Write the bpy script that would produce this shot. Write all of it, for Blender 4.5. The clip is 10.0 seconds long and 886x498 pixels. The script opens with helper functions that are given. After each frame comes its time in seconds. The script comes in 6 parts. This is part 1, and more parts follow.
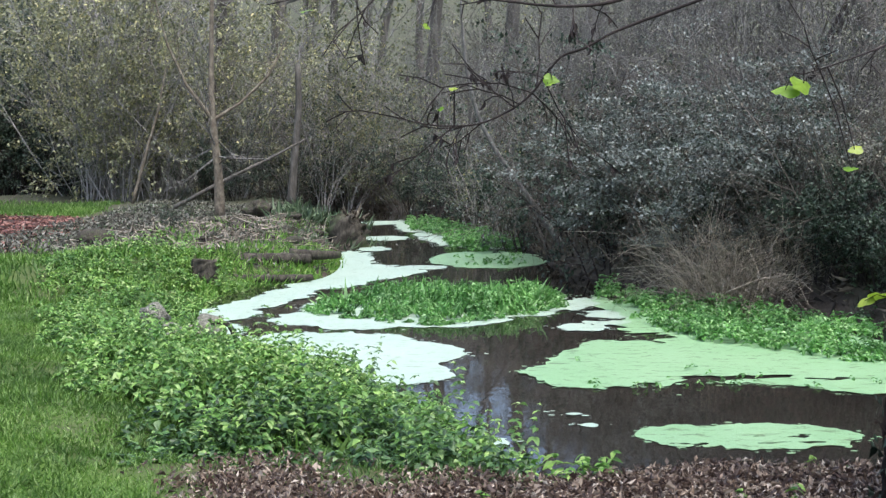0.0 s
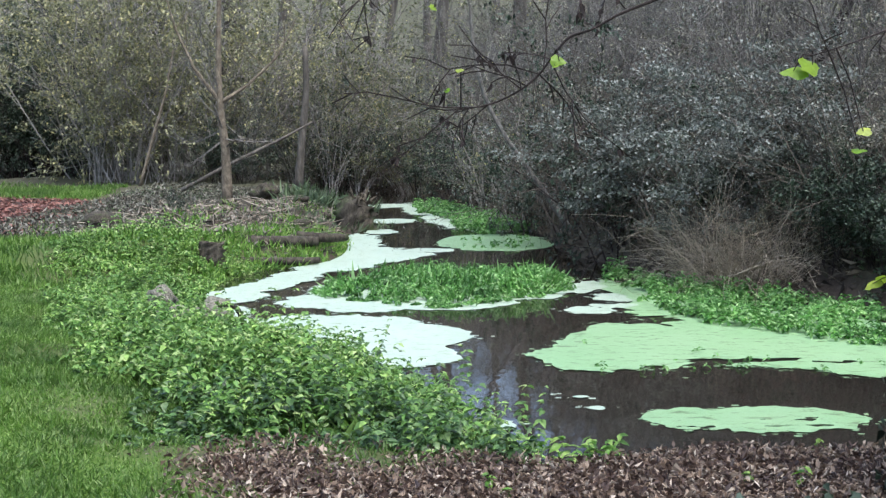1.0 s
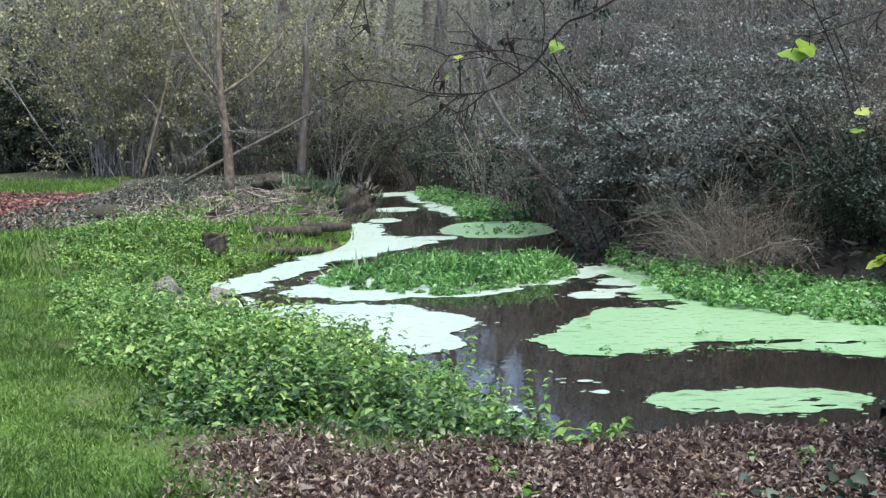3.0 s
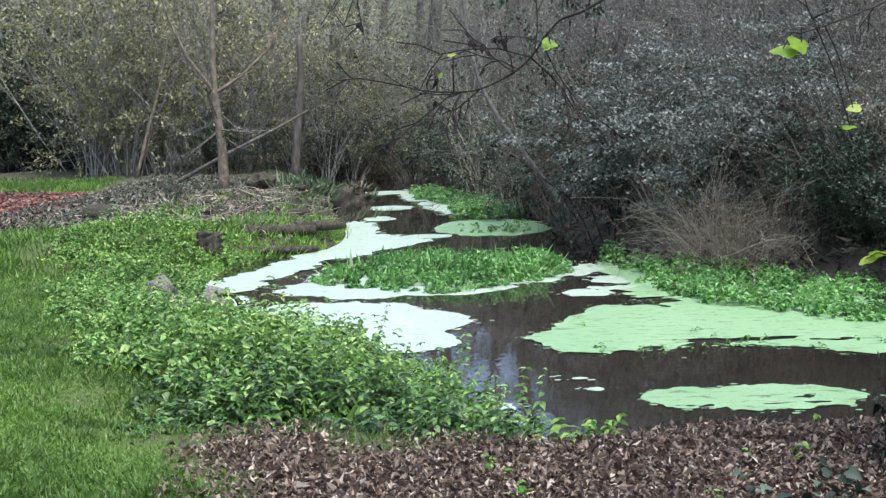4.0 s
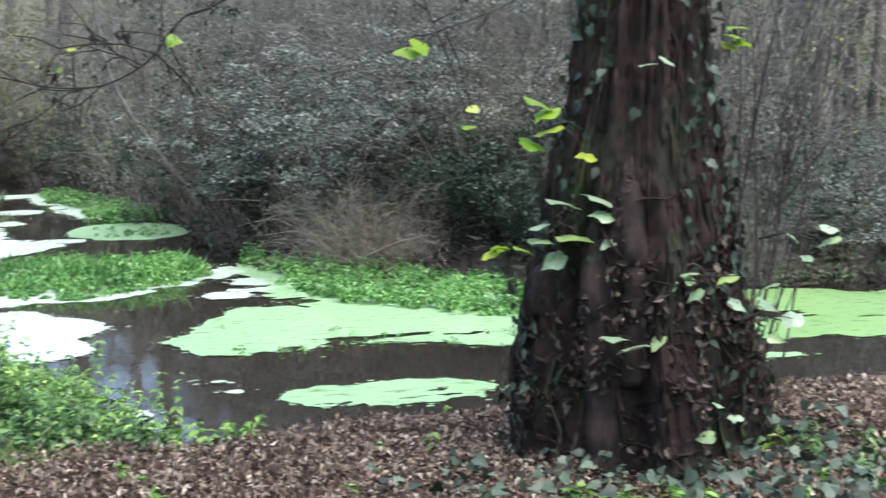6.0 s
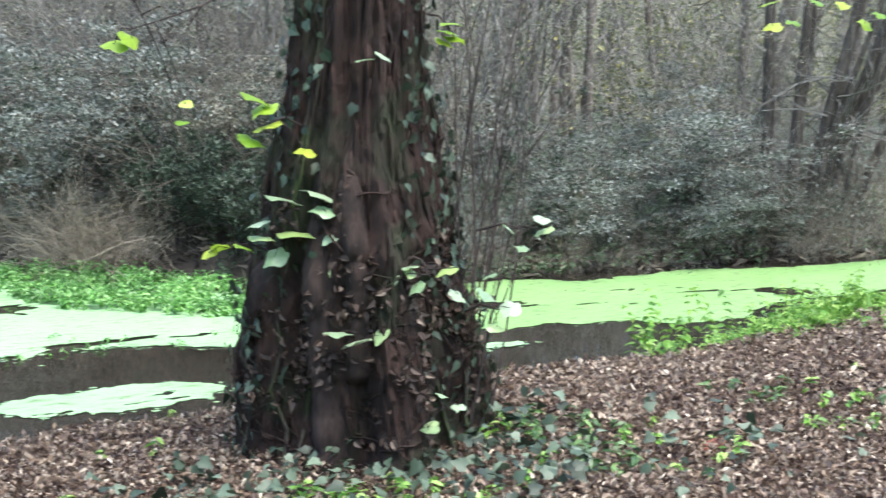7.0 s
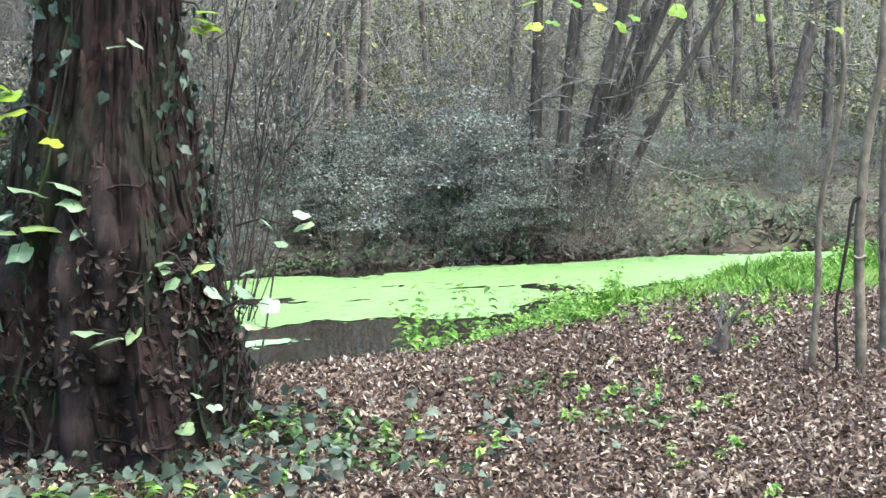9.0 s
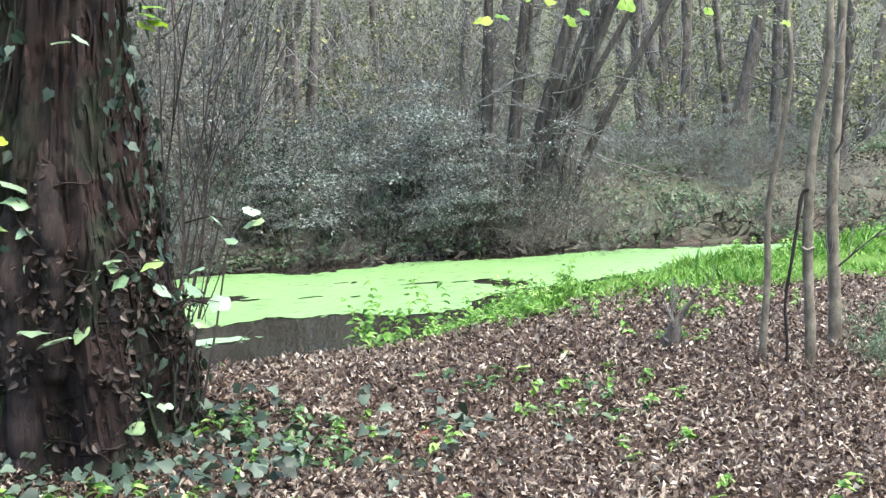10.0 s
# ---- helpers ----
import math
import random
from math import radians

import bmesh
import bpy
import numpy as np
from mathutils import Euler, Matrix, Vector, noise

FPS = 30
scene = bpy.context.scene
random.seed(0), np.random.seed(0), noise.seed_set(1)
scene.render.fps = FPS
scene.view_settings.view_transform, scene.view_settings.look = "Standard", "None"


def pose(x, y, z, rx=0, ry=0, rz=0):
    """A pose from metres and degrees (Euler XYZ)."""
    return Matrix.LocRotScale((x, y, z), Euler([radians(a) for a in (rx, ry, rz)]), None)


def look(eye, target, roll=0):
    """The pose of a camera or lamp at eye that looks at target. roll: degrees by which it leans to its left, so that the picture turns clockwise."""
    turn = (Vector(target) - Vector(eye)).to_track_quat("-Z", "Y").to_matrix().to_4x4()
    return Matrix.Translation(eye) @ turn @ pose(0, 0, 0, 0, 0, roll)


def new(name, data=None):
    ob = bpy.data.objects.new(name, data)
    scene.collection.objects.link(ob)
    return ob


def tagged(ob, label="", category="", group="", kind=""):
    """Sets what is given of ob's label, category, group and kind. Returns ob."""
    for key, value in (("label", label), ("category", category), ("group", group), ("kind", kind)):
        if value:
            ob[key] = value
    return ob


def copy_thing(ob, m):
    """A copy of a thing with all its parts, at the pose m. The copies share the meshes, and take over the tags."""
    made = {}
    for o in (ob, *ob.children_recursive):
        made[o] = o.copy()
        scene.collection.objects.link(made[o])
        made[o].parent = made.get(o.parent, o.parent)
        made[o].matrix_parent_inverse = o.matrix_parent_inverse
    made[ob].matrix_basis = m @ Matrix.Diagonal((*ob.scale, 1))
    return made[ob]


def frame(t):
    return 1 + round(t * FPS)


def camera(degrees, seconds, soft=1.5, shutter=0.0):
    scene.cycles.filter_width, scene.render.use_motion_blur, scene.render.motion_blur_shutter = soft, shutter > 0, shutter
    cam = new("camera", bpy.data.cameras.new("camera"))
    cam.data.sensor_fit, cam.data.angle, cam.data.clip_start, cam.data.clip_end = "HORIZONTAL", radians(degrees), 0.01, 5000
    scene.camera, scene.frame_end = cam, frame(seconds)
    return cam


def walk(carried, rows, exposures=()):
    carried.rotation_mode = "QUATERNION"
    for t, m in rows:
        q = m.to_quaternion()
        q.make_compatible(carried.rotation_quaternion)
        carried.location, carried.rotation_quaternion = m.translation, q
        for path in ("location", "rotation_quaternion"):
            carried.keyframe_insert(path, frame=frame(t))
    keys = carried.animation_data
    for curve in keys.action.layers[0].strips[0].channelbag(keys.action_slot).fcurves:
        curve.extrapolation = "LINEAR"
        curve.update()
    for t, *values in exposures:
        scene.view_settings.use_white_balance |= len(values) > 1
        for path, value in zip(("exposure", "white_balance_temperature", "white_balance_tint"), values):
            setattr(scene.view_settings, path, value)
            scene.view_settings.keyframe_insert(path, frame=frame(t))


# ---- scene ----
cam = camera(36.98, 10.0, soft=1.4, shutter=0.3)
walk(cam, [
    (0.0, pose(0.000, 0.000, 1.600, 85.20, 0.50, 0.00)),
    (0.5, pose(0.005, 0.015, 1.597, 84.76, 0.83, 0.29)),
    (1.0, pose(0.004, 0.010, 1.596, 84.47, 0.48, 0.33)),
    (1.5, pose(0.006, -0.001, 1.597, 84.28, 0.50, 0.28)),
    (2.0, pose(0.010, -0.006, 1.595, 84.26, 0.98, 0.43)),
    (2.5, pose(0.008, -0.012, 1.592, 84.09, 1.28, 0.53)),
    (4.0, pose(0.012, -0.030, 1.590, 83.88, 1.60, 0.14)),
    (4.5, pose(0.013, -0.031, 1.590, 83.84, 1.03, -0.24)),
    (5.0, pose(0.019, -0.031, 1.588, 83.93, 0.85, -2.10)),
    (5.5, pose(0.031, -0.027, 1.583, 84.02, 0.47, -7.53)),
    (6.0, pose(0.057, -0.022, 1.574, 83.67, 0.94, -15.22)),
    (6.2, pose(0.070, -0.019, 1.569, 83.63, 1.17, -17.62)),
    (7.3, pose(0.125, -0.010, 1.556, 83.36, 0.05, -30.06)),
    (7.5, pose(0.144, 0.000, 1.554, 83.38, -0.81, -31.76)),
    (8.0, pose(0.184, 0.010, 1.546, 83.47, -0.82, -33.13)),
    (8.5, pose(0.206, 0.018, 1.542, 83.40, -0.27, -34.81)),
    (9.0, pose(0.214, 0.022, 1.542, 83.22, -0.19, -36.37)),
    (9.5, pose(0.218, 0.025, 1.540, 83.13, -0.11, -37.75)),
    (10.0, pose(0.228, 0.031, 1.535, 83.06, 0.13, -38.46)),
], exposures=[(0.0, 1.55, 6120, 12), (5.0, 1.64, 6120, 12), (7.5, 2.46, 6260, 7), (10, 2.40, 6260, 7)])

# ---- light: overcast sky with a weak, wide sun ----
world = bpy.data.worlds.new("overcast_sky")
scene.world = world
world.use_nodes = True
wn = world.node_tree
sky = wn.nodes.new("ShaderNodeTexSky")
sky.sky_type = "NISHITA"
sky.sun_disc = False
sky.sun_elevation = radians(69)
sky.sun_rotation = radians(153)
sky.air_density, sky.dust_density, sky.ozone_density = 1.0, 3.0, 1.2
wn.links.new(sky.outputs[0], wn.nodes["Background"].inputs[0])
wn.nodes["Background"].inputs[1].default_value = 0.14
sun = new("sun", bpy.data.lights.new("sun", "SUN"))
sun.data.energy, sun.data.angle, sun.data.color = 1.4, radians(35), (1.0, 0.96, 0.9)
sun.matrix_basis = look((5, -10, 30), (0, 0, 0))
tagged(sun, kind="structure")


# ---- materials ----
def nodes_of(name):
    m = bpy.data.materials.new(name)
    m.use_nodes = True
    t = m.node_tree
    return m, t, t.nodes["Principled BSDF"]


def link(t, a, b):
    t.links.new(a, b)


def noise_tex(t, scale, detail=4.0, vector=None, rough=0.6):
    n = t.nodes.new("ShaderNodeTexNoise")
    n.inputs["Scale"].default_value, n.inputs["Detail"].default_value, n.inputs["Roughness"].default_value = scale, detail, rough
    if vector is not None:
        link(t, vector, n.inputs["Vector"])
    return n.outputs["Fac"]


def ramp(t, fac, stops):
    r = t.nodes.new("ShaderNodeValToRGB")
    while len(r.color_ramp.elements) < len(stops):
        r.color_ramp.elements.new(0.5)
    for e, (p, c) in zip(r.color_ramp.elements, stops):
        e.position, e.color = p, (*c, 1)
    link(t, fac, r.inputs[0])
    return r.outputs[0]


def mix(t, fac, a, b, mode="MIX"):
    n = t.nodes.new("ShaderNodeMix")
    n.data_type, n.blend_type = "RGBA", mode
    for sock, v in ((n.inputs[0], fac), (n.inputs[6], a), (n.inputs[7], b)):
        if isinstance(v, (int, float)):
            sock.default_value = v
        elif isinstance(v, tuple):
            sock.default_value = (*v, 1)
        else:
            link(t, v, sock)
    return n.outputs[2]


def bump(t, bsdf, height, strength, distance):
    b = t.nodes.new("ShaderNodeBump")
    b.inputs["Strength"].default_value, b.inputs["Distance"].default_value = strength, distance
    link(t, height, b.inputs["Height"])
    link(t, b.outputs[0], bsdf.inputs["Normal"])


def coords(t, scale=(1, 1, 1)):
    c = t.nodes.new("ShaderNodeTexCoord")
    m = t.nodes.new("ShaderNodeMapping")
    m.inputs["Scale"].default_value = scale
    link(t, c.outputs["Object"], m.inputs["Vector"])
    return m.outputs[0]


def leaf_material(name, stops, rough=0.5, through_light=0.3, spec=0.4, patchy=0.0):
    """Leaves: colour by island, mottled, with light coming through."""
    m, t, b = nodes_of(name)
    g = t.nodes.new("ShaderNodeNewGeometry")
    col = ramp(t, g.outputs["Random Per Island"], stops)
    n = noise_tex(t, 45.0, 3.0, coords(t))
    col = mix(t, 0.55, col, ramp(t, n, [(0.3, (0.55, 0.55, 0.5)), (0.7, (1.0, 1.0, 1.0))]), "MULTIPLY")
    if patchy:
        col = mix(t, 1.0, col, ramp(t, noise_tex(t, patchy, 4.0, coords(t)), [(0.36, (0.56, 0.62, 0.58)), (0.62, (1.2, 1.15, 1.1))]), "MULTIPLY")
    link(t, col, b.inputs["Base Color"])
    b.inputs["Roughness"].default_value = rough
    b.inputs["Specular IOR Level"].default_value = spec
    if through_light:
        tr = t.nodes.new("ShaderNodeBsdfTranslucent")
        link(t, col, tr.inputs[0])
        ms = t.nodes.new("ShaderNodeMixShader")
        ms.inputs[0].default_value = through_light
        link(t, b.outputs[0], ms.inputs[1])
        link(t, tr.outputs[0], ms.inputs[2])
        link(t, ms.outputs[0], t.nodes["Material Output"].inputs[0])
    return m


def bark_material(name, dark, light, scale=12.0, stretch=0.25, rough=0.85, depth=0.012, moss=None):
    m, t, b = nodes_of(name)
    v = coords(t, (1, 1, stretch))
    n1 = noise_tex(t, scale, 9.0, v, 0.75)
    n2 = noise_tex(t, scale * 0.15, 3.0, coords(t))
    mid = tuple((a + b) / 2.4 for a, b in zip(dark, light))
    col = ramp(t, n1, [(0.34, dark), (0.5, mid), (0.66, light)])
    col = mix(t, 0.6, col, ramp(t, n2, [(0.35, (0.5, 0.48, 0.46)), (0.65, (1.0, 1.0, 1.0))]), "MULTIPLY")
    if moss:
        col = mix(t, ramp(t, noise_tex(t, 2.6, 5.0, coords(t)), [(0.52, (0, 0, 0)), (0.66, (1, 1, 1))]), col, moss)
    g = t.nodes.new("ShaderNodeNewGeometry")
    col = mix(t, 0.5, col, ramp(t, g.outputs["Random Per Island"], [(0.0, (0.6, 0.6, 0.6)), (1.0, (1.0, 1.0, 1.0))]), "MULTIPLY")
    link(t, col, b.inputs["Base Color"])
    b.inputs["Roughness"].default_value = rough
    b.inputs["Specular IOR Level"].default_value = 0.25
    bump(t, b, n1, 0.8, depth)
    return m


def water_material():
    m, t, b = nodes_of("murky_stream_water")
    n = noise_tex(t, 0.8, 3.0, coords(t))
    link(t, ramp(t, n, [(0.3, (0.012, 0.010, 0.008)), (0.7, (0.026, 0.022, 0.017))]), b.inputs["Base Color"])
    b.inputs["Roughness"].default_value = 0.035
    b.inputs["IOR"].default_value = 1.33
    bump(t, b, noise_tex(t, 3.2, 3.0, coords(t, (1, 0.6, 1))), 0.05, 0.05)
    return m


def weed_material(name, a, c, brown, dark_bits=0.62):
    """Floating duckweed: tiny round fronds, darker clumps and bare specks."""
    m, t, b = nodes_of(name)
    v = t.nodes.new("ShaderNodeTexVoronoi")
    v.inputs["Scale"].default_value = 60.0
    link(t, coords(t), v.inputs["Vector"])
    col = mix(t, noise_tex(t, 1.3, 5.0, coords(t)), a, c)
    col = mix(t, 0.35, col, ramp(t, v.outputs["Distance"], [(0.0, (1.0, 1.0, 1.0)), (0.8, (0.45, 0.5, 0.4))]), "MULTIPLY")
    specks = ramp(t, noise_tex(t, 9.0, 6.0, coords(t, (0.6, 1.3, 1)), 0.75), [(dark_bits, (0, 0, 0)), (dark_bits + 0.05, (1, 1, 1))])
    col = mix(t, specks, col, brown)
    link(t, col, b.inputs["Base Color"])
    b.inputs["Roughness"].default_value = 0.42
    b.inputs["Specular IOR Level"].default_value = 0.5
    bump(t, b, v.outputs["Distance"], 0.5, 0.004)
    return m


def ground_material():
    """Soil, turf and leaf mould, mixed by the three covers laid on the sheet."""
    m, t, b = nodes_of("woodland_ground")
    at = t.nodes.new("ShaderNodeAttribute")
    at.attribute_name = "cover"
    sep = t.nodes.new("ShaderNodeSeparateColor")
    link(t, at.outputs["Color"], sep.inputs[0])
    v = coords(t)
    fine, mid, big = noise_tex(t, 38.0, 6.0, v, 0.7), noise_tex(t, 7.0, 5.0, v), noise_tex(t, 0.6, 4.0, v)
    soil = mix(t, fine, (0.018, 0.014, 0.010), (0.11, 0.088, 0.066))
    turf = mix(t, mid, (0.028, 0.070, 0.009), (0.085, 0.18, 0.022))
    mould = mix(t, fine, (0.014, 0.009, 0.007), (0.085, 0.055, 0.042))
    wood = mix(t, mid, (0.028, 0.030, 0.018), (0.11, 0.112, 0.070))
    rough_turf = mix(t, big, turf, mix(t, fine, (0.05, 0.07, 0.015), (0.10, 0.15, 0.03)))
    col = mix(t, sep.outputs[0], soil, rough_turf)
    col = mix(t, sep.outputs[1], col, mould)
    col = mix(t, sep.outputs[2], col, wood)
    link(t, col, b.inputs["Base Color"])
    b.inputs["Roughness"].default_value = 0.95
    b.inputs["Specular IOR Level"].default_value = 0.15
    bump(t, b, mid, 0.7, 0.05)
    return m


def stone_material():
    m, t, b = nodes_of("pale_lichened_stone")
    n = noise_tex(t, 9.0, 6.0, coords(t))
    link(t, ramp(t, n, [(0.3, (0.04, 0.04, 0.028)), (0.5, (0.13, 0.125, 0.09)), (0.62, (0.24, 0.23, 0.18)), (0.8, (0.38, 0.36, 0.30))]), b.inputs["Base Color"])
    b.inputs["Roughness"].default_value = 0.85
    bump(t, b, n, 0.7, 0.03)
    return m


M_GROUND, M_WATER, M_STONE = ground_material(), water_material(), stone_material()
M_WEED_PALE = weed_material("pale_duckweed", (0.31, 0.41, 0.31), (0.44, 0.52, 0.42), (0.15, 0.20, 0.10), 0.565)
M_WEED = weed_material("green_duckweed", (0.18, 0.34, 0.15), (0.30, 0.44, 0.25), (0.06, 0.10, 0.03), 0.555)
M_WEED_BRIGHT = weed_material("bright_duckweed", (0.13, 0.27, 0.065), (0.23, 0.35, 0.15), (0.045, 0.075, 0.025), 0.55)
M_BARK = bark_material("grey_brown_bark", (0.065, 0.058, 0.048), (0.22, 0.20, 0.165))
M_BARK_BIG = bark_material("dark_reddish_bark", (0.006, 0.004, 0.003), (0.066, 0.036, 0.026), 16.0, 0.30, 0.8, 0.04, (0.022, 0.026, 0.012))
M_BUTTRESS = bark_material("grey_brown_ribbed_bark", (0.008, 0.006, 0.005), (0.082, 0.054, 0.043), 18.0, 0.22, 0.8, 0.05)
M_WILLOW = bark_material("dark_willow_bark", (0.03, 0.026, 0.021), (0.14, 0.12, 0.098), 14.0)
M_BARK_PALE = bark_material("pale_sapling_bark", (0.085, 0.068, 0.046), (0.36, 0.305, 0.22), 10.0, 0.6)
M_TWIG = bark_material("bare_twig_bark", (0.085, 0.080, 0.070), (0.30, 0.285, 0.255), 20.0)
# twig bark paled so that distant haze and sunlight sit in the colour
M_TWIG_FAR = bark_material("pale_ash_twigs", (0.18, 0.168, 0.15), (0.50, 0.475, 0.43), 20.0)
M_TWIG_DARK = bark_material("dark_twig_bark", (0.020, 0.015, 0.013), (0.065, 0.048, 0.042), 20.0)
M_TWIG_RED = bark_material("purple_brown_bramble_stems", (0.065, 0.054, 0.044), (0.25, 0.215, 0.175), 20.0)
M_STRAW = leaf_material("dead_straw_stems", [(0.0, (0.11, 0.09, 0.066)), (1.0, (0.42, 0.37, 0.29))], 0.8, 0.1, 0.2)
M_WOODEN = bark_material("weathered_log_bark", (0.016, 0.014, 0.010), (0.13, 0.115, 0.085), 16.0, 0.3, 0.9, 0.02, (0.045, 0.065, 0.02))
M_LITTER = leaf_material("dry_leaf_litter", [(0.0, (0.022, 0.012, 0.009)), (0.35, (0.082, 0.050, 0.034)), (0.65, (0.205, 0.145, 0.098)), (0.88, (0.36, 0.285, 0.21)), (1.0, (0.55, 0.48, 0.38))], 0.5, 0.1, 0.4)
M_PATH = leaf_material("red_path_leaves", [(0.0, (0.09, 0.035, 0.028)), (0.5, (0.24, 0.105, 0.08)), (1.0, (0.40, 0.23, 0.18))], 0.6, 0.1, 0.3)
M_STALK = leaf_material("dark_matted_stalks", [(0.0, (0.03, 0.024, 0.018)), (0.7, (0.10, 0.085, 0.062)), (1.0, (0.22, 0.19, 0.14))], 0.8, 0.1, 0.2)
M_SPOIL = leaf_material("grey_spoil_litter", [(0.0, (0.035, 0.033, 0.025)), (0.6, (0.14, 0.138, 0.105)), (1.0, (0.36, 0.35, 0.29))], 0.8, 0.1, 0.2)
M_GRASS = leaf_material("fresh_grass", [(0.0, (0.05, 0.12, 0.011)), (0.6, (0.145, 0.285, 0.046)), (1.0, (0.31, 0.43, 0.16))], 0.5, 0.35, 0.4, 0.9)
M_NETTLE = leaf_material("nettle_leaves", [(0.0, (0.04, 0.105, 0.015)), (0.45, (0.155, 0.325, 0.072)), (0.8, (0.30, 0.49, 0.125)), (1.0, (0.44, 0.56, 0.25))], 0.5, 0.35, 0.4, 1.1)
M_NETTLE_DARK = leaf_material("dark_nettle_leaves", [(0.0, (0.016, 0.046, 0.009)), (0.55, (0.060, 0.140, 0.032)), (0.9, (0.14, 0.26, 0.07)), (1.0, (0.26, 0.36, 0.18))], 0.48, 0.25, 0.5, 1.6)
M_CRESS = leaf_material("watercress_leaves", [(0.0, (0.055, 0.17, 0.035)), (0.6, (0.16, 0.38, 0.09)), (1.0, (0.38, 0.60, 0.27))], 0.4, 0.35, 0.4, 1.8)
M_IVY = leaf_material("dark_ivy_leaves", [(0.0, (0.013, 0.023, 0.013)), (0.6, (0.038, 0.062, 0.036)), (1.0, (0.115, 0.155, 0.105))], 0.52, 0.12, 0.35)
M_BLUE = leaf_material("grey_green_bush_leaves", [(0.0, (0.055, 0.064, 0.054)), (0.55, (0.14, 0.158, 0.136)), (1.0, (0.30, 0.325, 0.29))], 0.6, 0.25, 0.35)
M_OLIVE = leaf_material("olive_autumn_leaves", [(0.0, (0.05, 0.065, 0.03)), (0.6, (0.14, 0.16, 0.075)), (0.9, (0.27, 0.28, 0.14)), (1.0, (0.45, 0.40, 0.12))], 0.42, 0.3)
M_YELLOWING = leaf_material("yellowing_hazel_leaves", [(0.0, (0.10, 0.11, 0.055)), (0.5, (0.24, 0.245, 0.13)), (0.88, (0.42, 0.42, 0.23)), (1.0, (0.60, 0.54, 0.22))], 0.5, 0.3)
M_OLIVE_DULL = leaf_material("dull_olive_leaves", [(0.0, (0.055, 0.055, 0.038)), (0.6, (0.145, 0.143, 0.102)), (1.0, (0.29, 0.28, 0.21))], 0.5, 0.25)
M_BROWN = leaf_material("withered_brown_leaves", [(0.0, (0.020, 0.014, 0.011)), (0.7, (0.065, 0.043, 0.032)), (1.0, (0.17, 0.13, 0.10))], 0.65, 0.15, 0.3)
M_LIME = leaf_material("yellow_green_lime_leaves", [(0.0, (0.15, 0.30, 0.02)), (0.5, (0.25, 0.40, 0.03)), (1.0, (0.40, 0.48, 0.06))], 0.4, 0.45)
M_LIME_PALE = leaf_material("pale_green_lime_leaves", [(0.0, (0.18, 0.29, 0.14)), (0.6, (0.33, 0.43, 0.28)), (1.0, (0.29, 0.41, 0.13))], 0.35, 0.3, 0.6)
M_HERB = leaf_material("lush_herb_leaves", [(0.0, (0.05, 0.14, 0.02)), (0.5, (0.17, 0.36, 0.05)), (1.0, (0.36, 0.52, 0.14))], 0.45, 0.4)
M_GREEN = leaf_material("understorey_leaves", [(0.0, (0.05, 0.080, 0.04)), (0.6, (0.125, 0.185, 0.095)), (1.0, (0.26, 0.34, 0.19))], 0.45, 0.35)


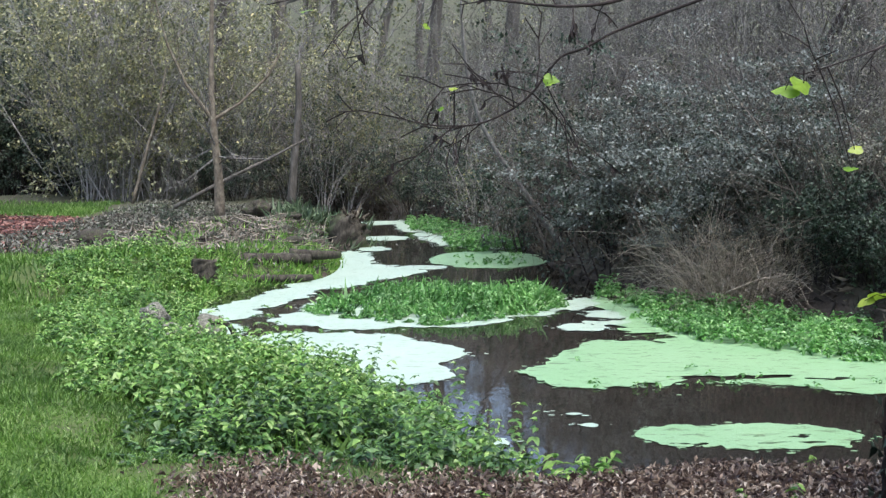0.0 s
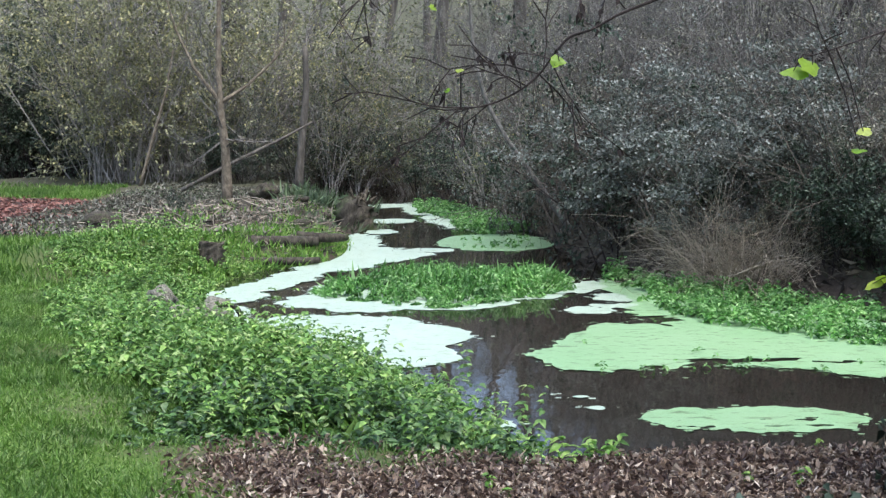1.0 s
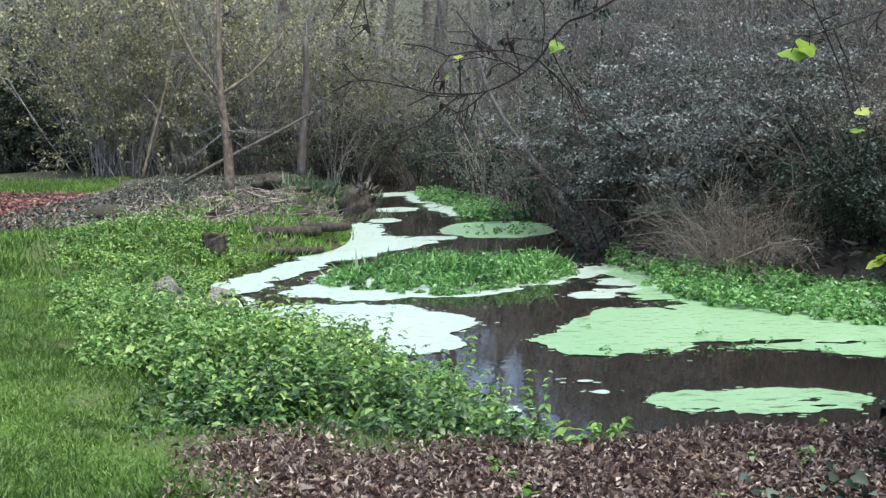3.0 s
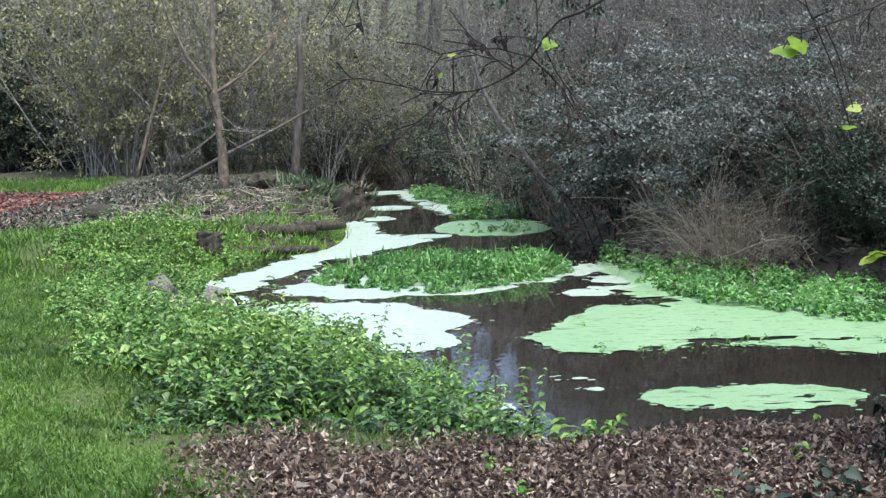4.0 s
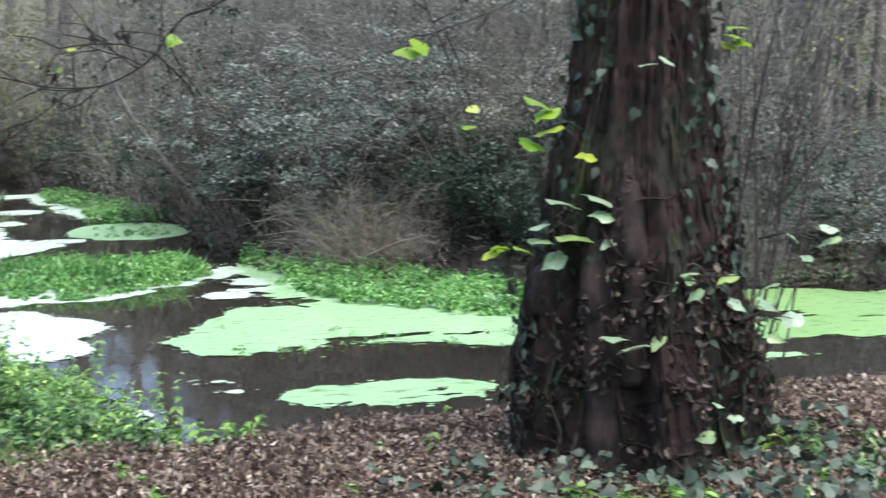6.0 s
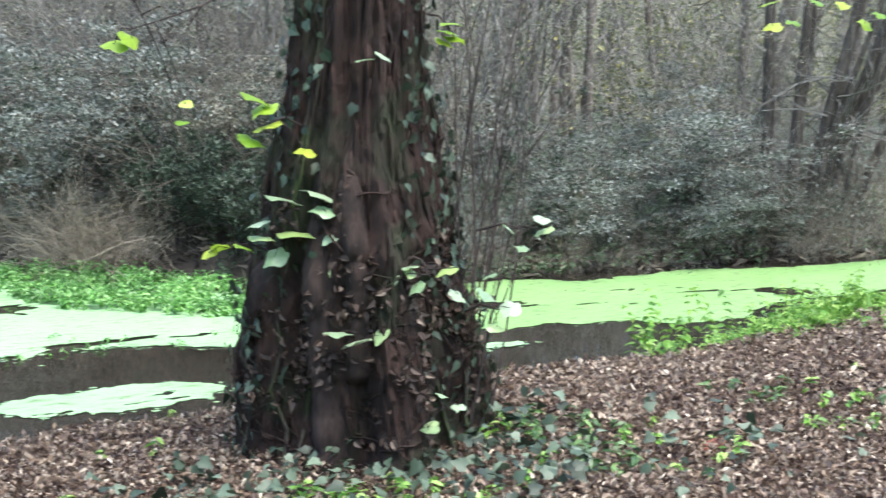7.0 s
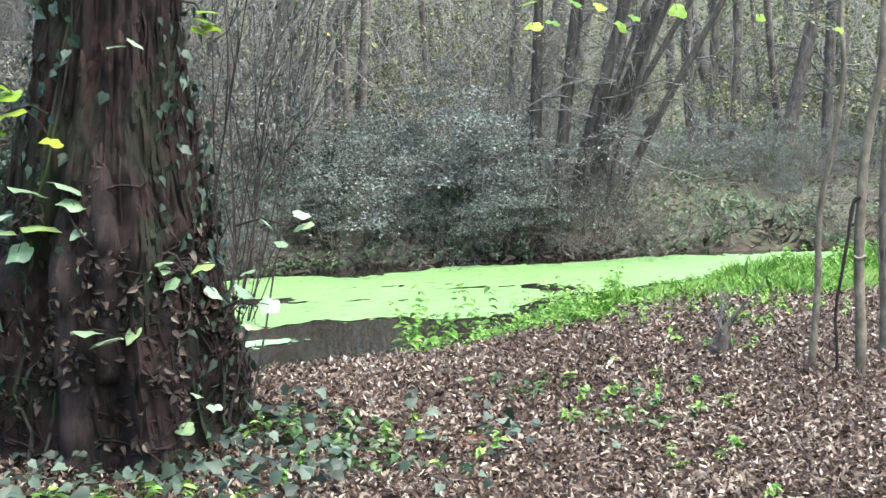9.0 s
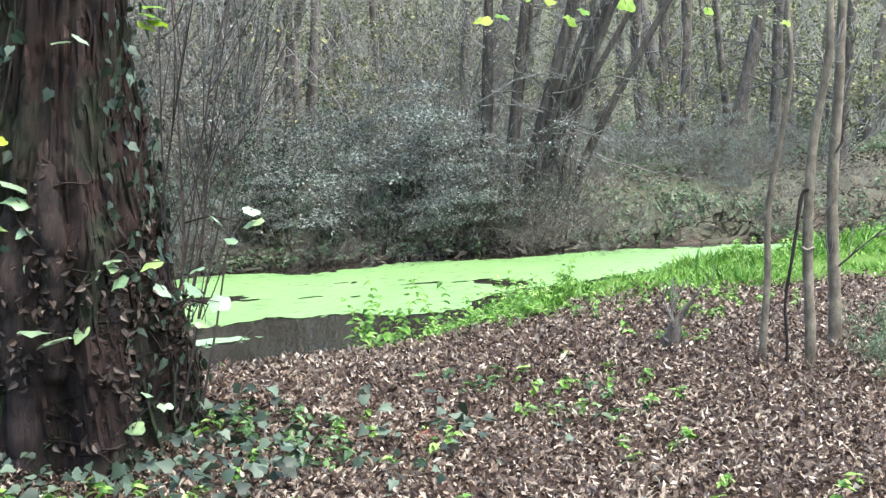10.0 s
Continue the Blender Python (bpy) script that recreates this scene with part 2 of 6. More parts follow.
# ---- mesh tools ----
class Geo:
    """Collects tubes and leaves as arrays for one mesh."""

    def __init__(self):
        self.v, self.f, self.n = [], [], 0

    def add(self, verts, faces):
        self.v.append(np.asarray(verts, float))
        self.f.append(np.asarray(faces, int) + self.n)
        self.n += len(verts)

    def tube(self, pts, radii, sides=4, lumps=0.0, rng=None, ends=True):
        pts = np.asarray(pts, float)
        k = len(pts)
        tan = np.gradient(pts, axis=0)
        tan /= np.linalg.norm(tan, axis=1)[:, None] + 1e-9
        ref = np.array([0.0, 0, 1]) if abs(tan[:, 2]).mean() < 0.8 else np.array([1.0, 0, 0])
        u = np.cross(tan, ref)
        u /= np.linalg.norm(u, axis=1)[:, None] + 1e-9
        w = np.cross(tan, u)
        a = np.arange(sides) * 2 * np.pi / sides
        r = np.asarray(radii, float)[:, None] * np.ones((1, sides))
        if lumps and rng is not None:
            r = r * (1 + lumps * rng.standard_normal((k, sides)))
        ring = pts[:, None] + r[:, :, None] * (np.cos(a)[None, :, None] * u[:, None] + np.sin(a)[None, :, None] * w[:, None])
        v = np.concatenate([ring.reshape(-1, 3), pts[:1], pts[-1:]])
        i, j = np.meshgrid(np.arange(k - 1), np.arange(sides), indexing="ij")
        i, j = i.ravel(), j.ravel()
        j2 = (j + 1) % sides
        f = np.stack([i * sides + j, i * sides + j2, (i + 1) * sides + j2, (i + 1) * sides + j], 1)
        t = np.concatenate([f[:, [0, 1, 2]], f[:, [0, 2, 3]]])
        s = np.arange(sides)
        c0, c1 = k * sides, k * sides + 1
        caps = np.concatenate([np.stack([np.full(sides, c0), (s + 1) % sides, s], 1), np.stack([np.full(sides, c1), (k - 1) * sides + s, (k - 1) * sides + (s + 1) % sides], 1)])
        self.add(v if ends else v[:-2], np.concatenate([t, caps]) if ends else t)

    def leaves(self, base, along, up, length, width, droop=0.15, fold=0.12, fine=False):
        """Folded, drooping leaves: eight triangles when fine, else two."""
        base, along, up = (np.asarray(q, float) for q in (base, along, up))
        along = along / (np.linalg.norm(along, axis=1)[:, None] + 1e-9)
        side = np.cross(along, up)
        side /= np.linalg.norm(side, axis=1)[:, None] + 1e-9
        nrm = np.cross(side, along)
        n = len(base)
        L, W = np.broadcast_to(length, n)[:, None], np.broadcast_to(width, n)[:, None]
        if not fine:
            p = [base, base + along * L * 0.45 - side * W * 0.5 + nrm * W * fold, base + along * L - nrm * L * droop, base + along * L * 0.45 + side * W * 0.5 + nrm * W * fold]
            tri = np.array([[0, 1, 2], [0, 2, 3]])
        elif fine == "heart":
            rim = [(0.0, 0.0), (-0.07, 0.16), (0.0, 0.32), (0.16, 0.46), (0.34, 0.50), (0.52, 0.43), (0.68, 0.30), (0.82, 0.15), (1.0, 0.0)]
            rim = rim + [(a, -q) for a, q in rim[-2:0:-1]]
            wob = np.sin(np.arange(n) * 2.4)[:, None]
            p = [base + along * L * a + side * W * q * (1 + 0.12 * np.sin(9 * a + 5 * wob)) + nrm * (W * fold * abs(q) * 2 - L * droop * a * abs(a) + L * 0.05 * np.sin(7 * a + 9 * q + 6 * wob)) for a, q in rim]
            p.append(base + along * L * 0.4 - nrm * L * droop * 0.16)
            tri = [[len(rim), k, (k + 1) % len(rim)] for k in range(len(rim))]
            tri = np.array(tri)
        elif fine == "lobed":
            rim = [(0.0, 0.0), (-0.08, -0.30), (0.14, -0.40), (0.32, -0.50), (0.52, -0.30), (1.0, 0.0), (0.52, 0.30), (0.32, 0.50), (0.14, 0.40), (-0.08, 0.30), (0.26, 0.0)]
            p = [base + along * L * a + side * W * q + nrm * (W * fold * abs(q) * 2 - L * droop * a * abs(a)) for a, q in rim]
            tri = np.array([[10, k, (k + 1) % 10] for k in range(10)])
        else:
            def at(s, q, h):
                return base + along * L * s + side * W * q + nrm * (W * fold * h - L * droop * s * s)
            p = [base, at(0.10, -0.30, 0.8), at(0.38, -0.5, 1.0), at(0.74, -0.27, 0.8), at(1.0, 0, 0), at(0.74, 0.27, 0.8), at(0.38, 0.5, 1.0), at(0.10, 0.30, 0.8), at(0.2, 0, 0), at(0.6, 0, 0)]
            tri = np.array([[0, 1, 8], [1, 2, 8], [2, 9, 8], [2, 3, 9], [3, 4, 9], [4, 5, 9], [5, 6, 9], [6, 8, 9], [6, 7, 8], [7, 0, 8]])
        k = len(p)
        v = np.stack(p, 1).reshape(-1, 3)
        f = (np.arange(n)[:, None, None] * k + tri[None]).reshape(-1, 3)
        self.add(v, f)

    def mesh(self, name, material, smooth=False):
        me = bpy.data.meshes.new(name)
        v, f = np.concatenate(self.v), np.concatenate(self.f)
        me.vertices.add(len(v))
        me.vertices.foreach_set("co", v.astype(np.float32).ravel())
        me.loops.add(f.size)
        me.loops.foreach_set("vertex_index", f.astype(np.int32).ravel())
        me.polygons.add(len(f))
        me.polygons.foreach_set("loop_start", np.arange(0, f.size, 3, dtype=np.int32))
        me.polygons.foreach_set("loop_total", np.full(len(f), 3, dtype=np.int32))
        me.polygons.foreach_set("use_smooth", np.full(len(f), smooth))
        me.update(calc_edges=True)
        me.materials.append(material)
        return me


def part(name, geo, material, parent=None, label="", smooth=False):
    ob = new(name, geo.mesh(name, material, smooth))
    if parent is not None:
        ob.parent = parent
    if label:
        tagged(ob, label)
    return ob


def unit(rng, n):
    d = rng.standard_normal((n, 3))
    return d / np.linalg.norm(d, axis=1)[:, None]


def sweep(rng, p, d, length, bend, lift, segs):
    """A wandering line from p along d."""
    pts, d = [np.array(p, float)], np.array(d, float) / np.linalg.norm(d)
    for _ in range(segs):
        d = d + rng.standard_normal(3) * bend + np.array([0, 0, lift])
        d /= np.linalg.norm(d)
        pts.append(pts[-1] + d * length / segs)
    return np.array(pts)


def branch(geo, rng, tips, p, d, length, r, level, bend=0.16, lift=0.04, kids=5, spread=0.9, ratio=0.55):
    """A limb and its side twigs; tips gathers (place, direction) along the finest ones."""
    segs = 2 + level
    pts = sweep(rng, p, d, length, bend, lift, segs)
    geo.tube(pts, np.linspace(r, max(r * 0.35, 0.0022), segs + 1), 5 if r > 0.03 else 3, ends=False)
    if level == 0:
        for s in rng.uniform(0.2, 1.0, 3):
            i = min(int(s * segs), segs - 1)
            tips.append((pts[i] + (pts[i + 1] - pts[i]) * (s * segs - i), pts[i + 1] - pts[i]))
        return
    for s in rng.uniform(0.15, 1.0, kids):
        i = min(int(s * segs), segs - 1)
        q = pts[i] + (pts[i + 1] - pts[i]) * (s * segs - i)
        d2 = (pts[i + 1] - pts[i]) / (length / segs) + unit(rng, 1)[0] * spread
        branch(geo, rng, tips, q, d2, length * ratio * rng.uniform(0.6, 1.1), max(r * 0.45, 0.003), level - 1, bend, lift, kids, spread, ratio)


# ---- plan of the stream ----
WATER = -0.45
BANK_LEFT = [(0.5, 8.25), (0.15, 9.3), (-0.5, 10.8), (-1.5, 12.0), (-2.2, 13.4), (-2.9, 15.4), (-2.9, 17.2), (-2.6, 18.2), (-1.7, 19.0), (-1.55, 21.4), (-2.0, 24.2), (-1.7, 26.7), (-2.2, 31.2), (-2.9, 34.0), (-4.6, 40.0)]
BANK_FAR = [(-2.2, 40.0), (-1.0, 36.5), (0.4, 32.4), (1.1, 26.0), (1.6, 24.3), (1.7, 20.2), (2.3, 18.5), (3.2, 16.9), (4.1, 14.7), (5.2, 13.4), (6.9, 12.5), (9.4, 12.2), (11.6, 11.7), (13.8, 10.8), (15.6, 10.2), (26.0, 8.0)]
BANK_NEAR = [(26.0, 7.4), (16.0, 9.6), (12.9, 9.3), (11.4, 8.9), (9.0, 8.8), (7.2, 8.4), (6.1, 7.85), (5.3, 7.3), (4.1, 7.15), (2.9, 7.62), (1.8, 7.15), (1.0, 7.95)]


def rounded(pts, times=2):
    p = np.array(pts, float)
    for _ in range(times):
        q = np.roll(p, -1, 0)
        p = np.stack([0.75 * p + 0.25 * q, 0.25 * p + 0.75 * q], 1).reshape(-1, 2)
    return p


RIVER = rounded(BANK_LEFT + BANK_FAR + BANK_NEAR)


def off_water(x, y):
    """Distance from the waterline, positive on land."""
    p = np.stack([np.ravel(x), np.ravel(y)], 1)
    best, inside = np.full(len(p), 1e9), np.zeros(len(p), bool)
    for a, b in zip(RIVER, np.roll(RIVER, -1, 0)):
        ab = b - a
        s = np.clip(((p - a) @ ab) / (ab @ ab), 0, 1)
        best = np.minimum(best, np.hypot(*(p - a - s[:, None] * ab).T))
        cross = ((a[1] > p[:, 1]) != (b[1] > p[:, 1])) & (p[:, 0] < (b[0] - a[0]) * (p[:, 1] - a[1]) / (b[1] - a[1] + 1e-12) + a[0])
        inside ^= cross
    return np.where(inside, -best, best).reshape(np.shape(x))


_ph = np.random.default_rng(5).uniform(0, 6.28, (12, 3))


def waves(x, y, size):
    """Smooth uneven field of about unit height, for relief and ragged edges."""
    out = 0.0
    for i, (a, b, c) in enumerate(_ph):
        k = (0.6 + 0.35 * i) * 6.28 / (size * 3)
        out = out + np.sin(k * (np.cos(a) * x + np.sin(a) * y) + b + 1.7 * np.sin(0.6 * k * (np.cos(c) * x - np.sin(c) * y) + c)) / (1 + 0.35 * i)
    return out / 2.2


def step(a, b, v):
    s = np.clip((v - a) / (b - a), 0, 1)
    return s * s * (3 - 2 * s)


def height(x, y):
    x, y = np.asarray(x, float), np.asarray(y, float)
    d = off_water(x, y)
    r = np.hypot(x, y)
    across = (y > 11.5) & (x > -0.5)
    wide = np.where(across, 0.5 + 3.5 * step(4.6, 6.2, x), 1.1 + 1.9 * (1 - step(0.4, 1.4, x)) * step(5.5, 7.0, y) * (1 - step(15, 18, y)))
    h = -0.95 + 0.38 * step(-0.9, -0.02, d) + 0.57 * np.clip((d + 0.05) / wide, 0, 1) ** 0.8
    land = step(0.1, 1.5, d)
    h = h + land * (0.035 * waves(x, y, 1.4) + 0.06 * waves(x + 9, y, 5.0))
    far = (y > 11.5) & (x > -1)
    h = h + np.where(far, 0.15 * step(0.5, 4, d), 0)
    mound = np.exp(-(((x + 3.9) / 2.0) ** 2 + ((y - 23.5) / 3.6) ** 2))
    h = h + land * mound * (0.03 + 0.13 * waves(x, y, 0.55))
    h = h - np.where(x < -1.0, 0.15 * step(17, 20, y) * step(-8.0, -5.5, x) * (1 - step(33, 37, y)), 0) * land
    h = h + 17.0 * step(42, 125, r) + 0.01 * np.maximum(r - 130, 0)
    return h


def zone_line(y):
    """East edge of the mown grass, along the meadow."""
    return np.interp(y, [3, 5.4, 6.3, 7.2, 9.5, 13, 17, 20, 24, 30], [-0.4, -0.85, -1.2, -1.8, -2.9, -3.9, -5.2, -6.0, -7.0, -7.8])


def covers(x, y):
    d = off_water(x, y)
    n = waves(x, y, 0.8) * 0.25
    grass = step(0.0, 0.5, zone_line(y) - x + n) * (1 - step(30, 36, y + 2 * n))
    herbs = step(0.0, 0.4, x - zone_line(y) + 0.9) * step(5.9, 6.5, y + n) * (1 - step(18.5, 20, y)) * (x < 1.0) * step(0.0, 0.5, 0.9 - x + n)
    path = step(0.0, 0.5, -6.15 - 0.10 * (y - 20) - x + n) * step(18.0, 19.5, y + 2 * n - 0.25 * (x + 7)) * (1 - step(27.5, 29, y + 2 * n + 0.3 * (x + 8)))
    strip = step(0.0, 0.3, np.interp(x, [5, 6, 7.5, 10, 13, 18], [0.6, 1.3, 1.8, 2.6, 3.2, 3.8]) - d + n) * (y < 10) * step(5.2, 5.9, x + n)
    litter = (y < 8.6) * (1 - grass) * (1 - herbs) * step(-0.05, 0.2, d) * (1 - strip)
    woods = ((y > 30) | ((x > 0.3) & (y > 11))) * step(0.1, 0.5, d + n) * (1 - grass)
    green = np.clip(np.maximum(np.maximum(grass, herbs * 0.5), strip), 0, 1) * (1 - path)
    return green, np.clip(np.maximum(litter, path), 0, 1), np.clip(woods, 0, 1)


def make_ground():
    def axis(a, b, h, lo, hi):
        mid = np.arange(a, b + h / 2, h)
        grow = np.cumsum(np.geomspace(h * 1.6, 140, 22))
        return np.concatenate([(a - grow * lo)[::-1], mid, b + grow * hi])
    xs, ys = axis(-13, 19, 0.2, 1, 1), axis(1.5, 40, 0.2, 0.9, 1)
    X, Y = np.meshgrid(xs, ys)
    Z = height(X, Y)
    nx, ny = len(xs), len(ys)
    i, j = np.meshgrid(np.arange(ny - 1), np.arange(nx - 1), indexing="ij")
    a = (i * nx + j).ravel()
    g = Geo()
    g.add(np.stack([X.ravel(), Y.ravel(), Z.ravel()], 1), np.concatenate([np.stack([a, a + 1, a + nx + 1], 1), np.stack([a, a + nx + 1, a + nx], 1)]))
    ob = part("ground", g, M_GROUND, smooth=True)
    c = np.stack([*[q.ravel() for q in covers(X, Y)], np.ones(X.size)], 1)
    attr = ob.data.color_attributes.new("cover", "FLOAT_COLOR", "POINT")
    attr.data.foreach_set("color", c.astype(np.float32).ravel())
    return tagged(ob, "uneven woodland ground of turf, soil and leaf mould", "ground", kind="structure")


make_ground()


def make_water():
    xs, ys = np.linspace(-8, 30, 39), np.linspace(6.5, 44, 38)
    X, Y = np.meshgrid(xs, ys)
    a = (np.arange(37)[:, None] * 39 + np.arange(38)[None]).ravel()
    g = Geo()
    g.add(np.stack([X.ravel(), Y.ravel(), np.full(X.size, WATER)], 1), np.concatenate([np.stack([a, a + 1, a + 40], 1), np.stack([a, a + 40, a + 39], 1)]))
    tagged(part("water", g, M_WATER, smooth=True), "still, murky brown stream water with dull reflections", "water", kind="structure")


make_water()


# ---- floating duckweed ----
RAFTS = []


def weed_field(x, y, blobs, ragged):
    f = np.full(np.shape(x), -9.0)
    for cx, cy, rx, ry, turn in blobs:
        c, s = math.cos(radians(turn)), math.sin(radians(turn))
        u, v = (x - cx) * c + (y - cy) * s, -(x - cx) * s + (y - cy) * c
        f = np.maximum(f, (1 - np.sqrt((u / rx) ** 2 + (v / ry) ** 2)) * min(rx, ry))
    return f + ragged * (0.10 * waves(x * 1.0, y * 0.6, 0.5) + 0.085 * waves(x + 3, y * 0.7, 0.17) + 0.035 * waves(x, y + 7, 0.09))


def duckweed(blobs, material, label, cell=0.045, ragged=1.0, gaps=()):
    """One raft of duckweed: the raised field cut along its ragged edge."""
    b = np.array(blobs)
    RAFTS.append((blobs, ragged, material))
    lift = 0.004 + 0.003 * (len(RAFTS) % 4)
    reach = b[:, 2:4].max(1) + 0.3
    xs = np.arange((b[:, 0] - reach).min(), (b[:, 0] + reach).max(), cell)
    ys = np.arange((b[:, 1] - reach).min(), (b[:, 1] + reach).max(), cell)
    X, Y = np.meshgrid(xs, ys)
    F = np.minimum(weed_field(X, Y, blobs, ragged), -off_water(X, Y) + 0.06)
    if gaps:
        F = np.minimum(F, -weed_field(X, Y, gaps, 0.0) - 0.05 * waves(X * 0.45, Y * 1.3, 0.10) - 0.035 * waves(X * 0.7 + 5, Y, 0.05))
    lab = F > 0
    body = np.zeros_like(lab)
    for cx, cy, *_ in blobs:
        i, j = np.clip(np.searchsorted(ys, cy), 0, len(ys) - 1), np.clip(np.searchsorted(xs, cx), 0, len(xs) - 1)
        body[i, j] = True
    body &= lab
    while True:
        wider = body.copy()
        wider[1:] |= body[:-1]
        wider[:-1] |= body[1:]
        wider[:, 1:] |= body[:, :-1]
        wider[:, :-1] |= body[:, 1:]
        wider &= lab
        if (wider == body).all():
            break
        body = wider
    F = np.where(lab & ~body, -0.01, F)
    verts, faces, seen_at = [], [], {}

    def vert(key, x, y):
        if key not in seen_at:
            seen_at[key] = len(verts)
            verts.append((x, y, WATER + lift))
        return seen_at[key]
    ny, nx = F.shape
    touch = np.maximum.reduce([F[:-1, :-1], F[1:, :-1], F[:-1, 1:], F[1:, 1:]]) > 0
    for i, j in zip(*np.nonzero(touch)):
        ring = [(i, j), (i, j + 1), (i + 1, j + 1), (i + 1, j)]
        poly = []
        for k in range(4):
            p, q = ring[k], ring[(k + 1) % 4]
            fp, fq = F[p], F[q]
            if fp > 0:
                poly.append(vert(p, X[p], Y[p]))
            if (fp > 0) != (fq > 0):
                s = fp / (fp - fq)
                poly.append(vert((min(p, q), max(p, q)), X[p] + s * (X[q] - X[p]), Y[p] + s * (Y[q] - Y[p])))
        faces += [(poly[0], poly[k], poly[k + 1]) for k in range(1, len(poly) - 1)]
    g = Geo()
    g.add(verts, faces)
    return tagged(part("duckweed_raft", g, material), label, "duckweed", "duckweed rafts", kind="thing")


PALE = "whitish green duckweed raft floating on brown water"
FRESH = "bright green duckweed raft with ragged edges on the stream"
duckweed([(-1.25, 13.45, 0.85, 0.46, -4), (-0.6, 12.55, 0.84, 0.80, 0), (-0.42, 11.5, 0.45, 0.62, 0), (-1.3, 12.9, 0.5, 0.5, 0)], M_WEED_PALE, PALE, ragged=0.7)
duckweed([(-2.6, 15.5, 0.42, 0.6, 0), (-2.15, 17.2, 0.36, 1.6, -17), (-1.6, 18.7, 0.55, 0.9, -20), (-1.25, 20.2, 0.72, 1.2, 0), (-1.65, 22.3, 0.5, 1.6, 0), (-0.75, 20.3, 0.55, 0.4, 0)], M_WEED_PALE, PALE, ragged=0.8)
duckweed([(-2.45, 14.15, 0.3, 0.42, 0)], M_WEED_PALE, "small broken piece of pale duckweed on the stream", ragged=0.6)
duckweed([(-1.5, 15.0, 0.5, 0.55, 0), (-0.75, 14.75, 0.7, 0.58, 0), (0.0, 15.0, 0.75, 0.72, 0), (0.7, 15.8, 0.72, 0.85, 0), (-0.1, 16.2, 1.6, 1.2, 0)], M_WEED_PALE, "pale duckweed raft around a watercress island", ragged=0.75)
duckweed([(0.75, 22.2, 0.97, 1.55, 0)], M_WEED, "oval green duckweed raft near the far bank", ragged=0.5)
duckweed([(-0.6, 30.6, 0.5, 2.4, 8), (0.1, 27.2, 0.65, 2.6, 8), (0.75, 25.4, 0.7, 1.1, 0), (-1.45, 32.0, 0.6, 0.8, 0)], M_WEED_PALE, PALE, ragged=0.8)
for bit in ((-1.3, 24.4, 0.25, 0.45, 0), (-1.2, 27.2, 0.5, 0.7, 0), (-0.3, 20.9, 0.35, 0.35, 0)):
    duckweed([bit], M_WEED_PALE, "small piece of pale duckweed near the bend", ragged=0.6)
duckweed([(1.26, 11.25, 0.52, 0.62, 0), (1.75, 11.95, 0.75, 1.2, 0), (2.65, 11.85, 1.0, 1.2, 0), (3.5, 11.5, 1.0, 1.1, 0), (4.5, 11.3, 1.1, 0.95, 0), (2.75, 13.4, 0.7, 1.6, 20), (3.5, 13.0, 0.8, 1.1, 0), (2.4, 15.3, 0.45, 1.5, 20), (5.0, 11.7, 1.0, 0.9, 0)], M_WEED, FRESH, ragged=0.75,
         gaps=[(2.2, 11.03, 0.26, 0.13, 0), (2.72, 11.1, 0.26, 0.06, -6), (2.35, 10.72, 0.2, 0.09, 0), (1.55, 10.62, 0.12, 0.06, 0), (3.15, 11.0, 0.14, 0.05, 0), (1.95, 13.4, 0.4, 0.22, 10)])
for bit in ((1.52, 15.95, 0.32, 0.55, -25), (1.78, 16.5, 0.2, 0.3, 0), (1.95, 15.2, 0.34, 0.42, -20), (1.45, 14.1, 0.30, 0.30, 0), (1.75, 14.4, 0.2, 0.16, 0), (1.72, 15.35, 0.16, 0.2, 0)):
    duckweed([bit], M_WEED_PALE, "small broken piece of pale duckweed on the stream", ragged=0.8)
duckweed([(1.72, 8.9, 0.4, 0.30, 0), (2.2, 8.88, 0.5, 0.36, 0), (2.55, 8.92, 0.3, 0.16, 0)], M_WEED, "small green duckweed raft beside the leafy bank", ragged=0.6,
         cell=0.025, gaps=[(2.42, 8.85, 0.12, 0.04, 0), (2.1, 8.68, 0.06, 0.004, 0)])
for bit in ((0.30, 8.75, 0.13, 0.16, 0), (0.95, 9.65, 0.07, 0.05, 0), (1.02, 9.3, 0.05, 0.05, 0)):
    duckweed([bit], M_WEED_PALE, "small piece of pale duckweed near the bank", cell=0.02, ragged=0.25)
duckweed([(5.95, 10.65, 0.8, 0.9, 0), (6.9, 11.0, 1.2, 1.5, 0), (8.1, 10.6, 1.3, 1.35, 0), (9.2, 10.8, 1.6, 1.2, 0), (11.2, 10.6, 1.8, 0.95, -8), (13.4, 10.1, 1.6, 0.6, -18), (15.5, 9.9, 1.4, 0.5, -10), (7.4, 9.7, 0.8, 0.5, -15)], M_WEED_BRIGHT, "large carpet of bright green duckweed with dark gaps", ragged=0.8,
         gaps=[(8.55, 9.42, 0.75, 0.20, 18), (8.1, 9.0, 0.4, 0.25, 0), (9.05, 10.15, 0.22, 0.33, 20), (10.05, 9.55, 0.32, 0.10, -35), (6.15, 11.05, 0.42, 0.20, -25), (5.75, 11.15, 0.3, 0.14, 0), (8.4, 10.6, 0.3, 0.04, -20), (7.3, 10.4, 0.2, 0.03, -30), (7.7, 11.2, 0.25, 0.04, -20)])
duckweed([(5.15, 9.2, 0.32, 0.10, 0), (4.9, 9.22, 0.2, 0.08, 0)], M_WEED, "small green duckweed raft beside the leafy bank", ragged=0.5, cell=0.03)


